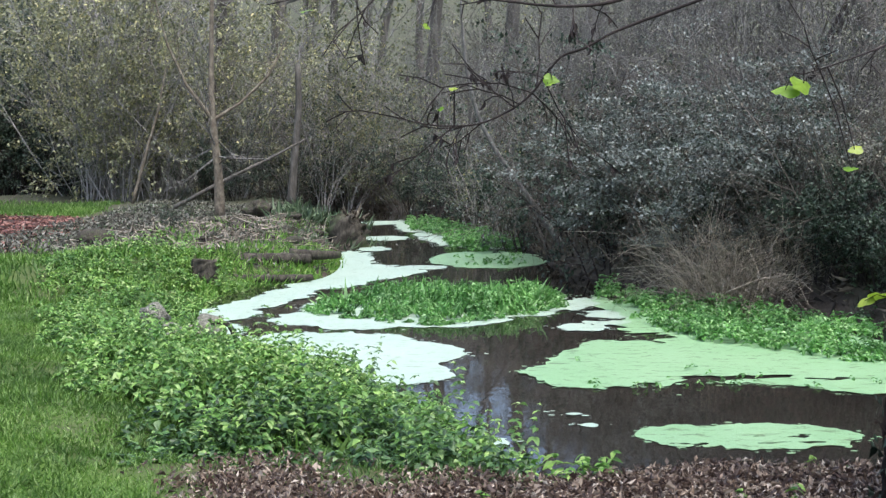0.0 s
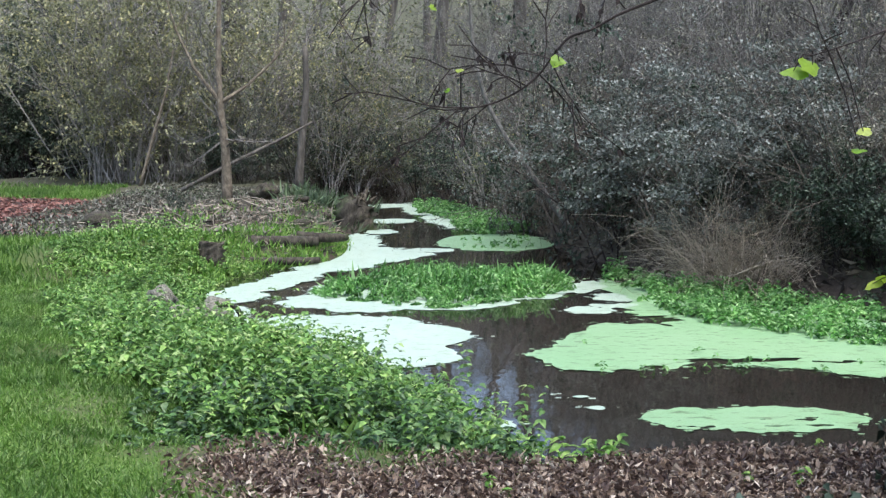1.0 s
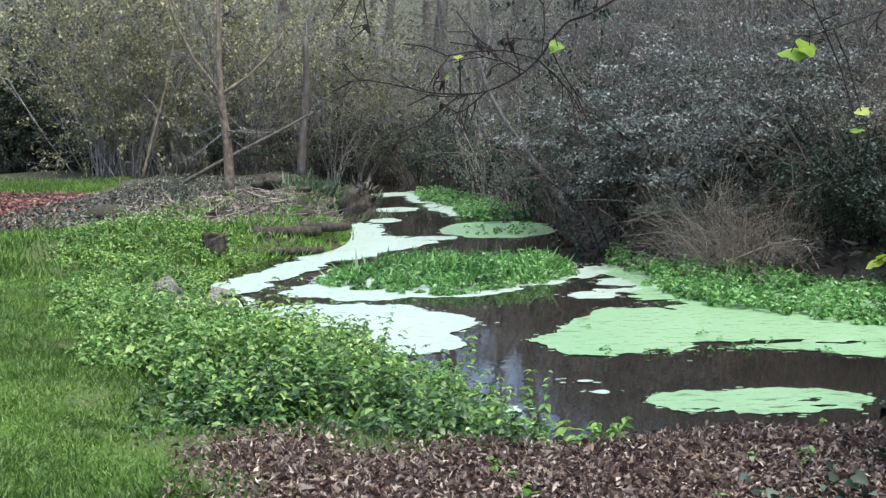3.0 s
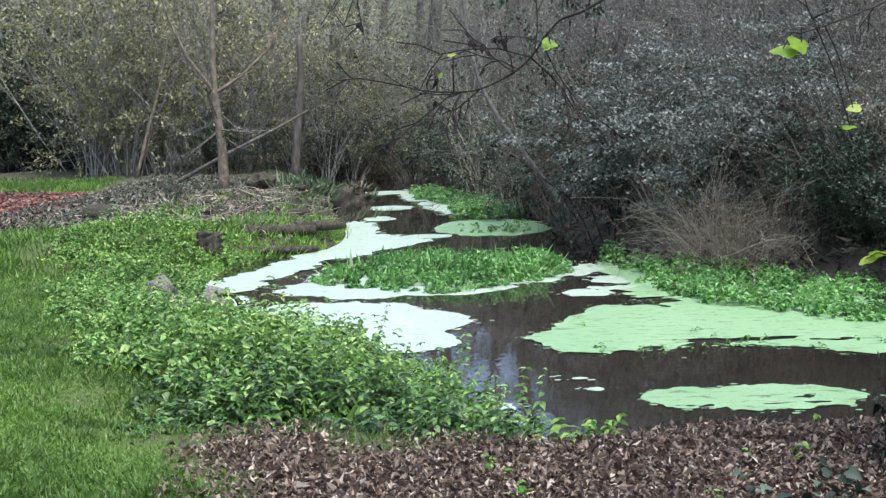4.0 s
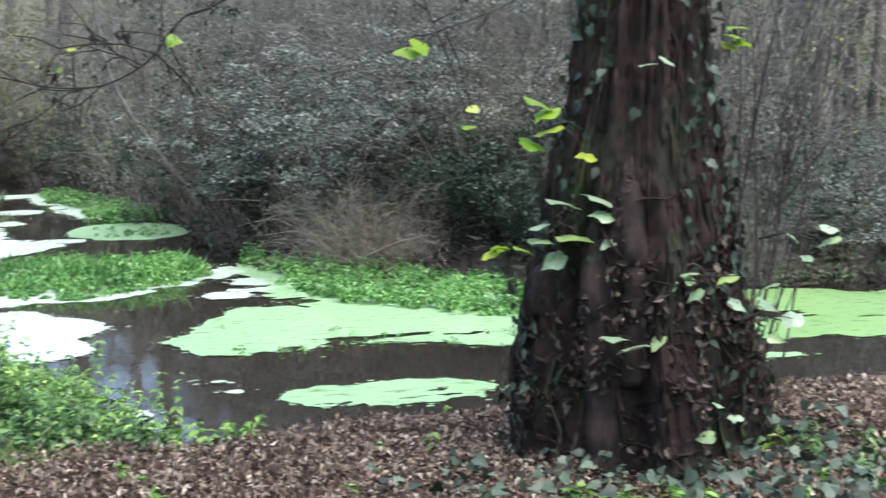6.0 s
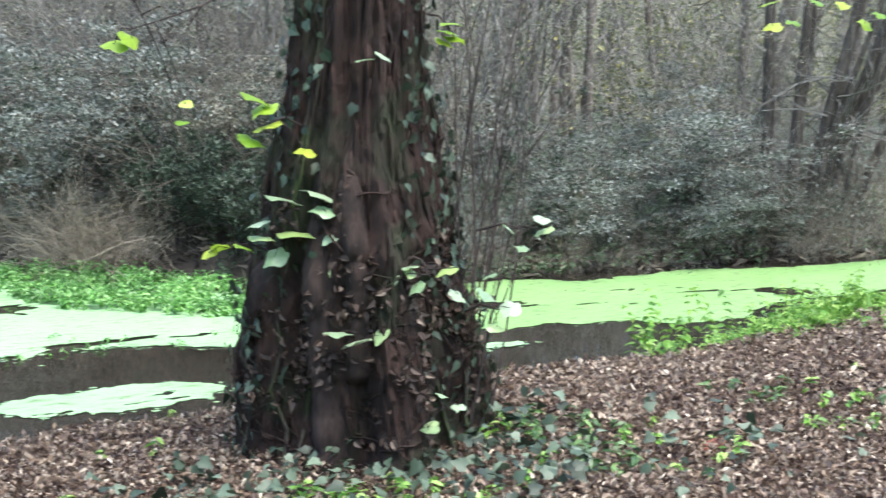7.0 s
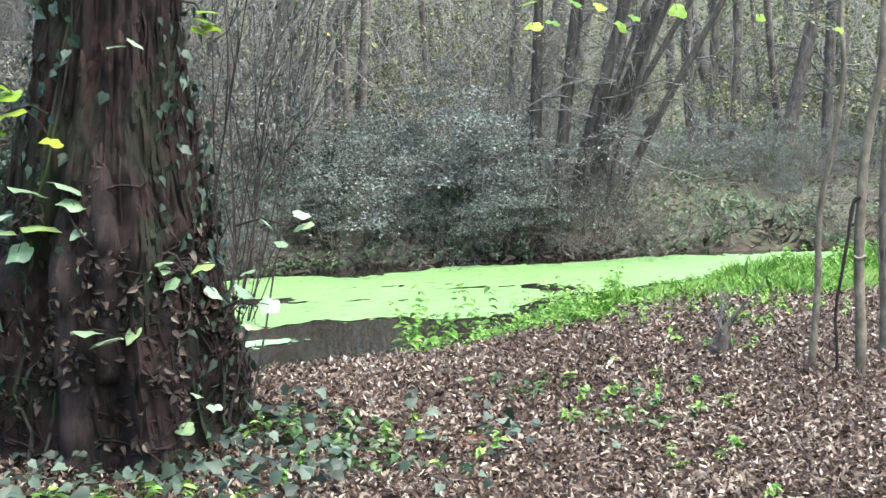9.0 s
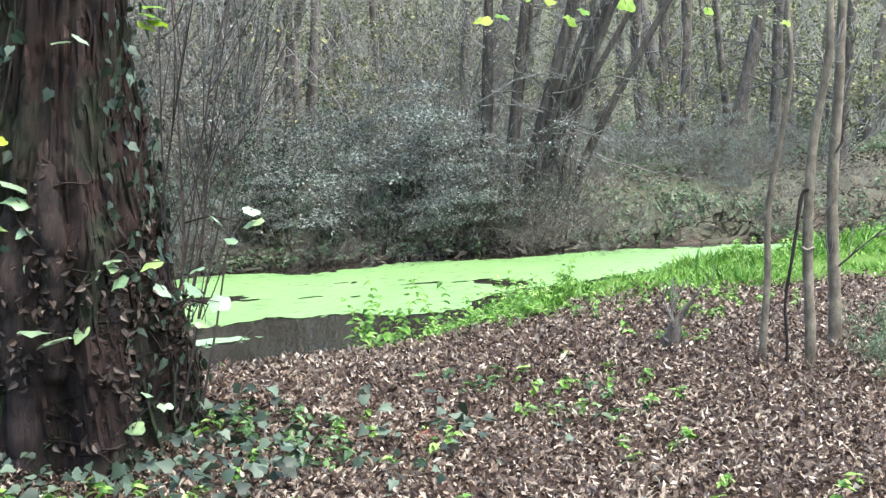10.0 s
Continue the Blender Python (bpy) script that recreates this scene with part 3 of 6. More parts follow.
def loose_fronds():
    """Specks of duckweed drifting just off the rafts."""
    rng = np.random.default_rng(19)
    ang = np.arange(6) * np.pi / 3
    for group, name in ((M_WEED_PALE, "pale"), (M_WEED, "green"), (M_WEED_BRIGHT, "bright")):
        g = Geo()
        for blobs, ragged, material in RAFTS:
            if material is not group:
                continue
            b = np.array(blobs)
            reach = b[:, 2:4].max(1) + 0.3
            n = int(260 * np.ptp([(b[:, 0] - reach).min(), (b[:, 0] + reach).max()]) * np.ptp([(b[:, 1] - reach).min(), (b[:, 1] + reach).max()]))
            x = rng.uniform((b[:, 0] - reach).min(), (b[:, 0] + reach).max(), n)
            y = rng.uniform((b[:, 1] - reach).min(), (b[:, 1] + reach).max(), n)
            f = weed_field(x, y, blobs, ragged)
            k = (f < 0.0) & (rng.uniform(0, 1, n) < np.exp(f / 0.035)) & (off_water(x, y) < -0.03)
            for px, py in zip(x[k], y[k]):
                r = rng.uniform(0.006, 0.022)
                ring = np.stack([px + r * 1.6 * np.cos(ang), py + r * np.sin(ang), np.full(6, WATER + 0.004)], 1)
                g.add(ring, [(0, 1, 2), (0, 2, 3), (0, 3, 4), (0, 4, 5)])
        tagged(part("loose_duckweed", g, group), name + " duckweed specks drifting off a raft", "duckweed", kind="stuff")


loose_fronds()


# ---- low growth ----
def scatter(rng, n, x0, x1, y0, y1, keep):
    x, y = rng.uniform(x0, x1, n), rng.uniform(y0, y1, n)
    k = rng.uniform(0, 1, n) < keep(x, y)
    x, y = x[k], y[k]
    return x, y, height(x, y)


def blades(g, rng, x, y, z, tall, wide, lean=0.45):
    n = len(x)
    base = np.stack([x, y, z - 0.01], 1)
    up = np.stack([rng.normal(0, lean, n), rng.normal(0, lean, n), np.ones(n)], 1)
    g.leaves(base, up, unit(rng, n), tall * rng.uniform(0.5, 1.2, n), wide, droop=0.25, fold=0.1)


def herbs(g, rng, x, y, z, tall, leaf, tiers=4, fine=True):
    """Upright leafy plants: pairs of toothed leaves in tiers up a stem."""
    n = len(x)
    h = tall * rng.uniform(0.35, 1.25, n)
    lx, ly = rng.normal(0, 0.22, n), rng.normal(0, 0.22, n)
    for k in range(tiers):
        s = ((k + 1.0) / tiers) ** 0.65
        for q in range(3):
            a = rng.uniform(0, 6.28, n)
            out = np.stack([np.cos(a), np.sin(a), rng.uniform(-0.40, 0.35, n)], 1)
            base = np.stack([x + lx * h * s, y + ly * h * s, z + h * s], 1)
            size = leaf * (1.25 - 0.55 * s) * rng.uniform(0.6, 1.2, n)
            g.leaves(base, out, np.tile([0.0, 0, 1], (n, 1)) + 0.5 * unit(rng, n), size, size * 0.62, droop=0.35, fold=0.15, fine=fine)


def make_low_growth():
    rng = np.random.default_rng(11)
    g = Geo()
    x, y, z = scatter(rng, 420000, -5.6, 0.4, 4.4, 15, lambda x, y: np.maximum(covers(x, y)[0], 0.75 * (y + 0.25 * x > 6.3)) * np.maximum(step(-1.1, -0.5, zone_line(y) - x + 0.25 * waves(x, y, 0.6)), (y < 7.2) * 0.8) * np.clip(9 / y, 0, 1) * (0.7 + 0.3 * waves(x, y, 0.4)))
    blades(g, rng, x, y, z, np.clip(0.06 + 0.02 * waves(x, y, 0.7), 0.035, 0.1), 0.007, 0.8)
    x, y, z = scatter(rng, 85000, -14, -3.5, 14, 34, lambda x, y: covers(x, y)[0] * step(-1.0, -0.3, zone_line(y) - x))
    blades(g, rng, x, y, z, 0.13, 0.016)
    tagged(part("meadow_grass", g, M_GRASS), "short fresh green grass on the stream bank", "grass", kind="stuff")

    g = Geo()
    def bed(x, y):
        d = off_water(x, y)
        n = waves(x, y, 0.9) * 0.3
        return step(0, 0.4, x - zone_line(y) + 0.1 + n) * step(6.15, 6.85, y + n + 0.25 * x) * step(-0.05, 0.1, d) * (1 - step(17.0, 19.0, y)) * (x < 0.3 - 0.15 * waves(y, x, 0.4)) * (0.06 + 0.94 * step(0.45, 0.85, np.hypot(x + 2.45, y - 12.6))) * (0.15 + 0.85 * step(-0.4, 0.3, waves(x, y, 0.3)))
    def low_edge(x, y):
        return np.clip(0.4 + 0.45 * off_water(x, y), 0.4, 1.0) * np.clip(0.3 + 0.55 * (x - zone_line(y)), 0.3, 1.0) * np.clip(0.45 + 0.6 * (y + 0.25 * x - 6.2), 0.45, 1.0)
    x, y, z = scatter(rng, 30000, -6.5, 1.0, 5.9, 18, bed)
    gb = Geo()
    blades(gb, rng, x, y, z, low_edge(x, y) * 0.30, 0.007, 0.7)
    tagged(part("tall_bank_grass", gb, M_GRASS), "long green grass growing through the nettles", "grass", kind="stuff")
    x, y, z = scatter(rng, 4600, -5, 1.0, 5.9, 8.2, lambda x, y: bed(x, y) * (0.25 + 0.75 * step(-0.2, 0.5, y + 0.25 * x - 7.0 + 0.5 * waves(x + 3, y, 0.7))))
    herbs(g, rng, x, y, z, low_edge(x, y) * np.clip(0.27 + 0.28 * waves(x, y, 0.32), 0.05, 0.6), 0.058, 5)
    x, y, z = scatter(rng, 19000, -5, 1.0, 8.2, 12, bed)
    herbs(g, rng, x, y, z, low_edge(x, y) * np.clip(0.25 + 0.28 * waves(x, y, 0.36), 0.05, 0.6), 0.058, 4, False)
    x, y, z = scatter(rng, 20000, -7, -1.5, 12, 19, bed)
    herbs(g, rng, x, y, z, low_edge(x, y) * np.clip(0.24 + 0.22 * waves(x, y, 0.5), 0.06, 0.55), 0.064, 3, fine=False)
    x, y = rng.uniform(-2.8, 0.5, 150), rng.uniform(6.6, 11, 150)
    k = (off_water(x, y) > 0.1) & (x > zone_line(y))
    herbs(g, rng, x[k], y[k], height(x[k], y[k]), 0.46, 0.062, 7)
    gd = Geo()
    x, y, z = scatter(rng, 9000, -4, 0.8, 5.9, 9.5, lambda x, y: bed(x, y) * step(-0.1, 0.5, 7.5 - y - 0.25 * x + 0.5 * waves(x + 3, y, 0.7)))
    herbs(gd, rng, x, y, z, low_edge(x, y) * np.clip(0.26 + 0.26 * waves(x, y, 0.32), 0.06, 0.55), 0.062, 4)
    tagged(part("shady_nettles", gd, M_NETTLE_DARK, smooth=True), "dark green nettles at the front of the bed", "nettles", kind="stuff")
    tagged(part("nettle_bed", g, M_NETTLE, smooth=True), "dense bed of fresh green nettles along the bank", "nettles", kind="stuff")

    g = Geo()
    x, y, z = scatter(rng, 85000, 5.2, 17, 5.2, 10.5, lambda x, y: covers(x, y)[0] * step(-0.1, 0.05, off_water(x, y)) * (0.6 + 0.4 * waves(x, y, 0.5)))
    blades(g, rng, x, y, z, np.clip(0.10 + 0.05 * waves(x, y, 0.5), 0.04, 0.2), 0.007, 1.1)
    tagged(part("bank_grass", g, M_HERB), "lush bright grass along the near water's edge", "grass", kind="stuff")
    g = Geo()
    x, y, z = scatter(rng, 5200, 5.0, 16, 6.3, 10, lambda x, y: step(-0.05, 0.1, off_water(x, y)) * step(0, 0.5, 1.4 - off_water(x, y)) * step(0.0, 0.6, waves(x, y, 0.7) + 0.5))
    herbs(g, rng, x, y, z, np.clip(0.13 + 0.10 * waves(x, y, 0.4), 0.04, 0.38), 0.055, 4)
    x, y, z = scatter(rng, 4200, 5.0, 16, 6.3, 10, lambda x, y: step(-0.05, 0.1, off_water(x, y)) * step(0, 0.4, 0.8 - off_water(x, y)))
    herbs(g, rng, x, y, z, 0.12, 0.05, 3, False)
    x, y, z = scatter(rng, 25, 5.4, 12, 7, 10, lambda x, y: step(-0.05, 0.05, off_water(x, y)) * step(0, 0.1, 0.3 - off_water(x, y)))
    herbs(g, rng, x, y, z, 0.42, 0.07, 7)
    tagged(part("bank_herbs", g, M_HERB), "lush lime green herbs along the near water's edge", "herbs", kind="stuff")
    g = Geo()
    x, y, z = scatter(rng, 900, 0.4, 5.4, 5.2, 8.2, lambda x, y: step(-0.05, 0.1, off_water(x, y)) * step(0, 0.2, 0.5 - off_water(x, y)) * step(-0.1, 0.5, waves(x, y, 0.6)))
    herbs(g, rng, x, y, z, 0.14, 0.075, 2)
    x, y, z = scatter(rng, 1300, -1, 8, 2.4, 7.0, lambda x, y: step(0.2, 0.7, waves(x + 2, y, 0.8) + 0.7 * np.exp(-(((x - 1.65) / 0.5) ** 2 + ((y - 5.65) / 0.6) ** 2)) + 0.6 * np.exp(-(((x - 3.4) / 0.5) ** 2 + ((y - 4.6) / 0.4) ** 2))) * step(0.4, 0.6, off_water(x, y)))
    herbs(g, rng, x, y, z, 0.09, 0.06, 3)
    # broad leaved weeds at the lip, tall nettles over the pond and lush patches by the tree
    for spots, n, spread, tall, leaf, tiers in (([(0.38, 7.60), (0.57, 7.51), (0.84, 7.63), (0.89, 7.49), (1.60, 7.43), (0.70, 7.18)], 5, 0.09, 0.14, 0.085, 3), ([(5.61, 7.69), (5.36, 7.50), (6.24, 7.91), (6.16, 7.67), (5.74, 7.59)], 4, 0.12, 0.48, 0.08, 7)):
        for cx, cy in spots:
            x, y = rng.normal(cx, spread, n), rng.normal(cy, spread, n)
            herbs(g, rng, x, y, np.maximum(height(x, y), WATER), tall, leaf, tiers)
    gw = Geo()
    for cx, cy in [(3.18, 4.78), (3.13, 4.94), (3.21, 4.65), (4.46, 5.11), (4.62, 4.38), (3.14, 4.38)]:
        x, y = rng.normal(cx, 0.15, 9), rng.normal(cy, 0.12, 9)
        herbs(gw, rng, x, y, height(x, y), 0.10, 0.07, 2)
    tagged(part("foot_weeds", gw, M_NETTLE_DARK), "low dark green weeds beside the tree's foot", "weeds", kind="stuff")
    tagged(part("bank_weeds", g, M_HERB), "scattered young green weeds among dead leaves", "weeds", kind="stuff")

    g = Geo()
    def island(x, y):
        return (weed_field(x, y, [(0.1, 16.2, 1.4, 1.45, 0), (-0.1, 15.3, 0.75, 0.95, 0), (-0.9, 15.7, 0.75, 0.75, 0), (1.0, 16.7, 0.55, 0.85, 0)], 0.8))
    x, y, z = scatter(rng, 9000, -2.2, 2.2, 13.6, 18.8, lambda x, y: (island(x, y) > 0.03) * 0.55 * step(-0.9, 0.0, waves(x, y, 0.3)))
    tall = np.clip(island(x, y) * 3.0, 0.3, 1.0) * (1 + 0.3 * waves(x, y, 0.4))
    herbs(g, rng, x, y, np.full(len(x), WATER), 0.19 * tall, 0.075, 3, False)
    blades(g, rng, x, y, np.full(len(x), WATER), 0.27 * tall, 0.022, 0.4)
    tagged(part("watercress_island", g, M_CRESS), "dense island of fresh green watercress in midstream", "watercress", kind="stuff")
    g = Geo()
    def strip(x, y):
        return weed_field(x, y, [(2.7, 15.7, 0.55, 1.6, 20), (2.7, 14.4, 0.55, 0.9, 0), (3.4, 13.8, 1.0, 1.6, 25), (4.3, 12.6, 1.2, 1.0, -20), (5.0, 12.2, 0.8, 0.7, 0)], 0.7) > 0.02
    x, y, z = scatter(rng, 11000, 1.4, 6, 11, 17.6, lambda x, y: strip(x, y) * (off_water(x, y) < 0.05) * 0.6 * step(-0.9, 0.1, waves(x, y, 0.35)))
    herbs(g, rng, x, y, np.full(len(x), WATER), 0.14 * (1 + 0.5 * waves(x, y, 0.4)), 0.075, 3, False)
    x, y, z = scatter(rng, 240, 1.2, 4.5, 10.6, 12, lambda x, y: step(0.3, 0.7, waves(x, y, 0.4)))
    herbs(g, rng, x, y, np.full(len(x), WATER), 0.05, 0.05, 2, False)
    tagged(part("watercress_strip", g, M_CRESS), "low green watercress spreading along the far bank", "watercress", kind="stuff")
    g = Geo()
    x, y, z = scatter(rng, 5200, -1.5, 2, 22, 34, lambda x, y: (weed_field(x, y, [(0.7, 26.0, 0.7, 2.4, 0), (-0.1, 29.5, 0.55, 2.8, 12), (1.2, 24.6, 0.45, 0.7, 0)], 0.7) > 0) * 0.8)
    herbs(g, rng, x, y, np.full(len(x), WATER), 0.16, 0.11, 2, False)
    x, y, z = scatter(rng, 60, 0.2, 1.4, 21, 23, lambda x, y: 0.6)
    herbs(g, rng, x, y, np.full(len(x), WATER), 0.08, 0.08, 2, False)
    tagged(part("watercress_bank", g, M_CRESS), "distant green watercress growing beside the bend", "watercress", kind="stuff")

    g = Geo()
    x, y, z = scatter(rng, 420000, -2.2, 13, 1.8, 9.0, lambda x, y: covers(x, y)[1] * (np.hypot(x, y) < 12.0) * np.clip(5.5 / np.hypot(x, y), 0.4, 1.0))
    n = len(x)
    size = rng.uniform(0.018, 0.042, n) * (1 + 0.4 * (rng.uniform(0, 1, n) > 0.93))
    a = rng.uniform(0, 6.28, n)
    tilt = rng.normal(0, 0.55, n)
    g.leaves(np.stack([x, y, z + rng.uniform(0.0, 0.05, n)], 1), np.stack([np.cos(a), np.sin(a), tilt], 1), np.tile([0.0, 0, 1], (n, 1)) + 0.7 * unit(rng, n), size, size * rng.uniform(0.22, 0.6, n), droop=rng.uniform(-0.8, 0.8, (n, 1)), fold=rng.uniform(0.0, 1.0, (n, 1)))
    x, y, z = scatter(rng, 26000, -1.0, 12, -5, 1.8, lambda x, y: 1 - covers(x, y)[0])
    n = len(x)
    a = rng.uniform(0, 6.28, n)
    g.leaves(np.stack([x, y, z + rng.uniform(0.0, 0.04, n)], 1), np.stack([np.cos(a), np.sin(a), rng.normal(0, 0.4, n)], 1), np.tile([0.0, 0, 1], (n, 1)) + 0.7 * unit(rng, n), rng.uniform(0.04, 0.08, n), 0.035, fold=0.3)
    tagged(part("leaf_litter", g, M_LITTER), "thick layer of dry reddish brown fallen leaves", "fallen leaves", kind="stuff")
    g = Geo()
    x, y, z = scatter(rng, 12000, -14, -6, 15, 33, lambda x, y: covers(x, y)[1])
    n = len(x)
    a = rng.uniform(0, 6.28, n)
    g.leaves(np.stack([x, y, z + 0.01], 1), np.stack([np.cos(a), np.sin(a), rng.normal(0, 0.3, n)], 1), np.tile([0.0, 0, 1], (n, 1)) + 0.5 * unit(rng, n), 0.11, 0.07, fold=0.25)
    tagged(part("path_leaves", g, M_PATH), "reddish fallen leaves covering a path in the meadow", "fallen leaves", kind="stuff")


make_low_growth()


def make_wood_floor():
    rng = np.random.default_rng(15)
    g = Geo()
    x, y, z = scatter(rng, 52000, -1, 30, 11, 34, lambda x, y: step(0.0, 0.3, off_water(x, y)) * (np.hypot(x, y) < 34) * ((y > 13) | (x > 6)) * (0.4 + 0.6 * step(-0.3, 0.5, waves(x, y, 2.0))))
    n = len(x)
    a = rng.uniform(0, 6.28, n)
    g.leaves(np.stack([x, y, z + rng.uniform(0, 0.06, n)], 1), np.stack([np.cos(a), np.sin(a), rng.normal(0, 0.5, n)], 1), np.tile([0.0, 0, 1], (n, 1)) + 0.8 * unit(rng, n), rng.uniform(0.05, 0.11, n), 0.06, fold=0.25)
    tagged(part("wood_floor_leaves", g, M_STALK), "dead leaves strewn over the woodland floor", "fallen leaves", kind="stuff")
    g = Geo()
    x, y, z = scatter(rng, 16000, 3, 32, 11, 36, lambda x, y: step(0.0, 0.3, off_water(x, y)) * ((y > 13) | (x > 7)) * step(-0.1, 0.6, waves(x + 5, y, 2.2)))
    herbs(g, rng, x, y, z, 0.32, 0.12, 2, False)
    blades(g, rng, x, y, z, 0.35, 0.012, 0.8)
    tagged(part("wood_floor_herbs", g, M_GREEN), "patchy green herbs and sedges under the trees", "herbs", kind="stuff")


make_wood_floor()


def make_bank_fringe():
    rng = np.random.default_rng(16)
    def edge(x, y):
        d = off_water(x, y)
        return ((x > 4.5) | (y > 13)) * (x > -0.3) * step(-0.12, 0.0, d) * (1 - step(0.5, 0.9, d))
    g = Geo()
    x, y, z = scatter(rng, 60000, -0.3, 18, 10, 33, edge)
    n = len(x)
    g.leaves(np.stack([x, y, np.maximum(z, WATER) + rng.uniform(0, 0.12, n)], 1), np.stack([rng.normal(0, 0.7, n), rng.normal(-0.4, 0.7, n), rng.normal(0.1, 0.6, n)], 1), unit(rng, n), rng.uniform(0.08, 0.26, n), 0.009, droop=0.5)
    tagged(part("bank_dead_stalks", g, M_STALK), "matted dead stalks hanging over the far bank", "dead stalks", kind="stuff")
    g = Geo()
    x, y, z = scatter(rng, 7000, 4.5, 18, 10, 15, lambda x, y: edge(x, y) * step(-0.3, 0.4, waves(x + 3, y, 1.0) - 0.8 * (off_water(x, y) - 0.2)))
    herbs(g, rng, x, y, np.maximum(z, WATER), 0.2, 0.085, 2, False)
    tagged(part("bank_fringe_herbs", g, M_GREEN), "green herbs growing at the far waterline", "herbs", kind="stuff")


make_bank_fringe()


# ---- shrubs and trees of the far banks ----
def make_shrub(name, seed, stems, tall, lean, lift, leaf_n, leaf_size, twig, leaf, label, category, kids=4, base=0.35, bend=0.16, ratio=0.5, depth=2, droopy=False, thick=1.0, sprays=0, low=0.0):
    rng = np.random.default_rng(seed)
    thing = new(name)
    g, tips = Geo(), []
    for _ in range(stems):
        a = rng.uniform(0, 6.28)
        p = np.array([math.cos(a), math.sin(a), 0]) * base * rng.uniform(0.1, 1) + np.array([0, 0, -0.15])
        d = np.array([math.cos(a) * lean * rng.uniform(0.2, 1.3), math.sin(a) * lean * rng.uniform(0.2, 1.3), 1.0])
        branch(g, rng, tips, p, d, tall * rng.uniform(0.55, 1.1), thick * (0.008 + 0.004 * tall * rng.uniform(0.5, 1.3)), depth, bend, lift, kids, 0.95, ratio)
    part("branchwork", g, twig, thing)
    if leaf_n:
        able = [i for i, q in enumerate(tips) if q[0][2] > low]
        if sprays:
            able = [able[i] for i in rng.integers(0, len(able), sprays)]
        k = np.array(able)[rng.integers(0, len(able), leaf_n)]
        p = np.array([tips[i][0] for i in k]) + rng.normal(0, 1, (leaf_n, 3)) * ((0.15, 0.15, 0.05) if sprays else (0.06, 0.06, 0.06))
        d = np.array([tips[i][1] for i in k])
        d = d / np.linalg.norm(d, axis=1)[:, None] + 0.9 * unit(rng, leaf_n) + np.array([0, 0, -0.5 if droopy else 0.0])
        gl = Geo()
        gl.leaves(p, d, np.tile([0.0, 0, 1], (leaf_n, 1)) + 0.6 * unit(rng, leaf_n), leaf_size * rng.uniform(0.6, 1.2, leaf_n), leaf_size * 0.6)
        part("foliage", gl, leaf, thing)
    return tagged(thing, label, category, category + " thicket", kind="thing")


KINDS = {
    "bare": [make_shrub("bare_shrub", 20 + i, 17, 4.2, 0.35, 0.02, 1500, 0.05, M_TWIG, M_OLIVE_DULL, "bare grey-brown shrub with a few last leaves", "shrub", kids=6, thick=0.75) for i in range(2)],
    "olive": [make_shrub("hazel_bush", 30 + i, 14, 4.6, 0.35, 0.02, 2600, 0.06, M_TWIG, M_OLIVE_DULL, "hazel bush with thin olive autumn leaves", "bush", kids=6, sprays=220, thick=0.75) for i in range(2)],
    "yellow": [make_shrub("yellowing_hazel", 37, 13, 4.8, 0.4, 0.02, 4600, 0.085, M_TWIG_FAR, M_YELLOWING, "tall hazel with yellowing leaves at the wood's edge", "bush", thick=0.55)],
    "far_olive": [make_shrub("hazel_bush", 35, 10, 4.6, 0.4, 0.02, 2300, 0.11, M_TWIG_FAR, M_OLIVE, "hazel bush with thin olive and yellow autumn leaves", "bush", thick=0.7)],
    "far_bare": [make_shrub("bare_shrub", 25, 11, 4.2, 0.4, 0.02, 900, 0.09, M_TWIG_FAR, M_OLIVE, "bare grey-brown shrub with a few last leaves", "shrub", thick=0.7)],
    "blue": [make_shrub("privet_bush", 40 + i, 13, 2.8, 0.6, 0.0, 7500, 0.065, M_TWIG_RED, M_BLUE, "dense bush with dull grey-green leaves", "bush", base=0.5, sprays=150, low=0.75, thick=0.7) for i in range(2)],
    "ivy": [make_shrub("ivy_bush", 50, 12, 2.8, 0.5, 0.0, 3000, 0.10, M_TWIG_DARK, M_IVY, "dark evergreen bush, also added to stand in for deep shade", "bush", base=0.5)],
    "overhang": [make_shrub("overhanging_bush", 45 + i, 20, 3.6, 0.75, -0.05, 5200, 0.055, M_TWIG_RED, (M_OLIVE_DULL, M_BLUE)[i], "bush arching over the water above dark hollows", "bush", kids=6, base=0.6, thick=0.7, sprays=150, low=1.25) for i in range(2)],
    "bramble": [make_shrub("bramble_tangle", 60 + i, 30, 2.6, 0.75, -0.13, 1300, 0.055, M_TWIG_RED, M_BLUE, "tangle of arching dead bramble stems over water", "bramble", kids=4, base=0.6, bend=0.13, thick=0.5) for i in range(2)],
    "straw": [make_shrub("dead_reed_clump", 70, 80, 2.3, 0.6, -0.30, 300, 0.05, M_STRAW, M_BROWN, "clump of bleached drooping dead stems", "reeds", kids=4, base=0.5, bend=0.2, depth=1, thick=0.45)],
    "green": [make_shrub("understorey_shrub", 80, 12, 1.5, 0.7, 0.0, 1700, 0.09, M_TWIG, M_GREEN, "low light green shrub on the woodland floor", "shrub", base=0.6)],
}
USED = set()


def put(thing, m):
    if thing.name in USED:
        return copy_thing(thing, m)
    USED.add(thing.name)
    thing.matrix_basis = m
    return thing


def plant(kind, x, y, scale, rng):
    pick = KINDS[kind][rng.integers(len(KINDS[kind]))]
    z = float(height(x, y))
    put(pick, pose(x, y, max(z, WATER) - 0.03, rng.uniform(-6, 6), rng.uniform(-6, 6), rng.uniform(0, 360)) @ Matrix.Diagonal((scale, scale, scale * rng.uniform(0.9, 1.15), 1)))


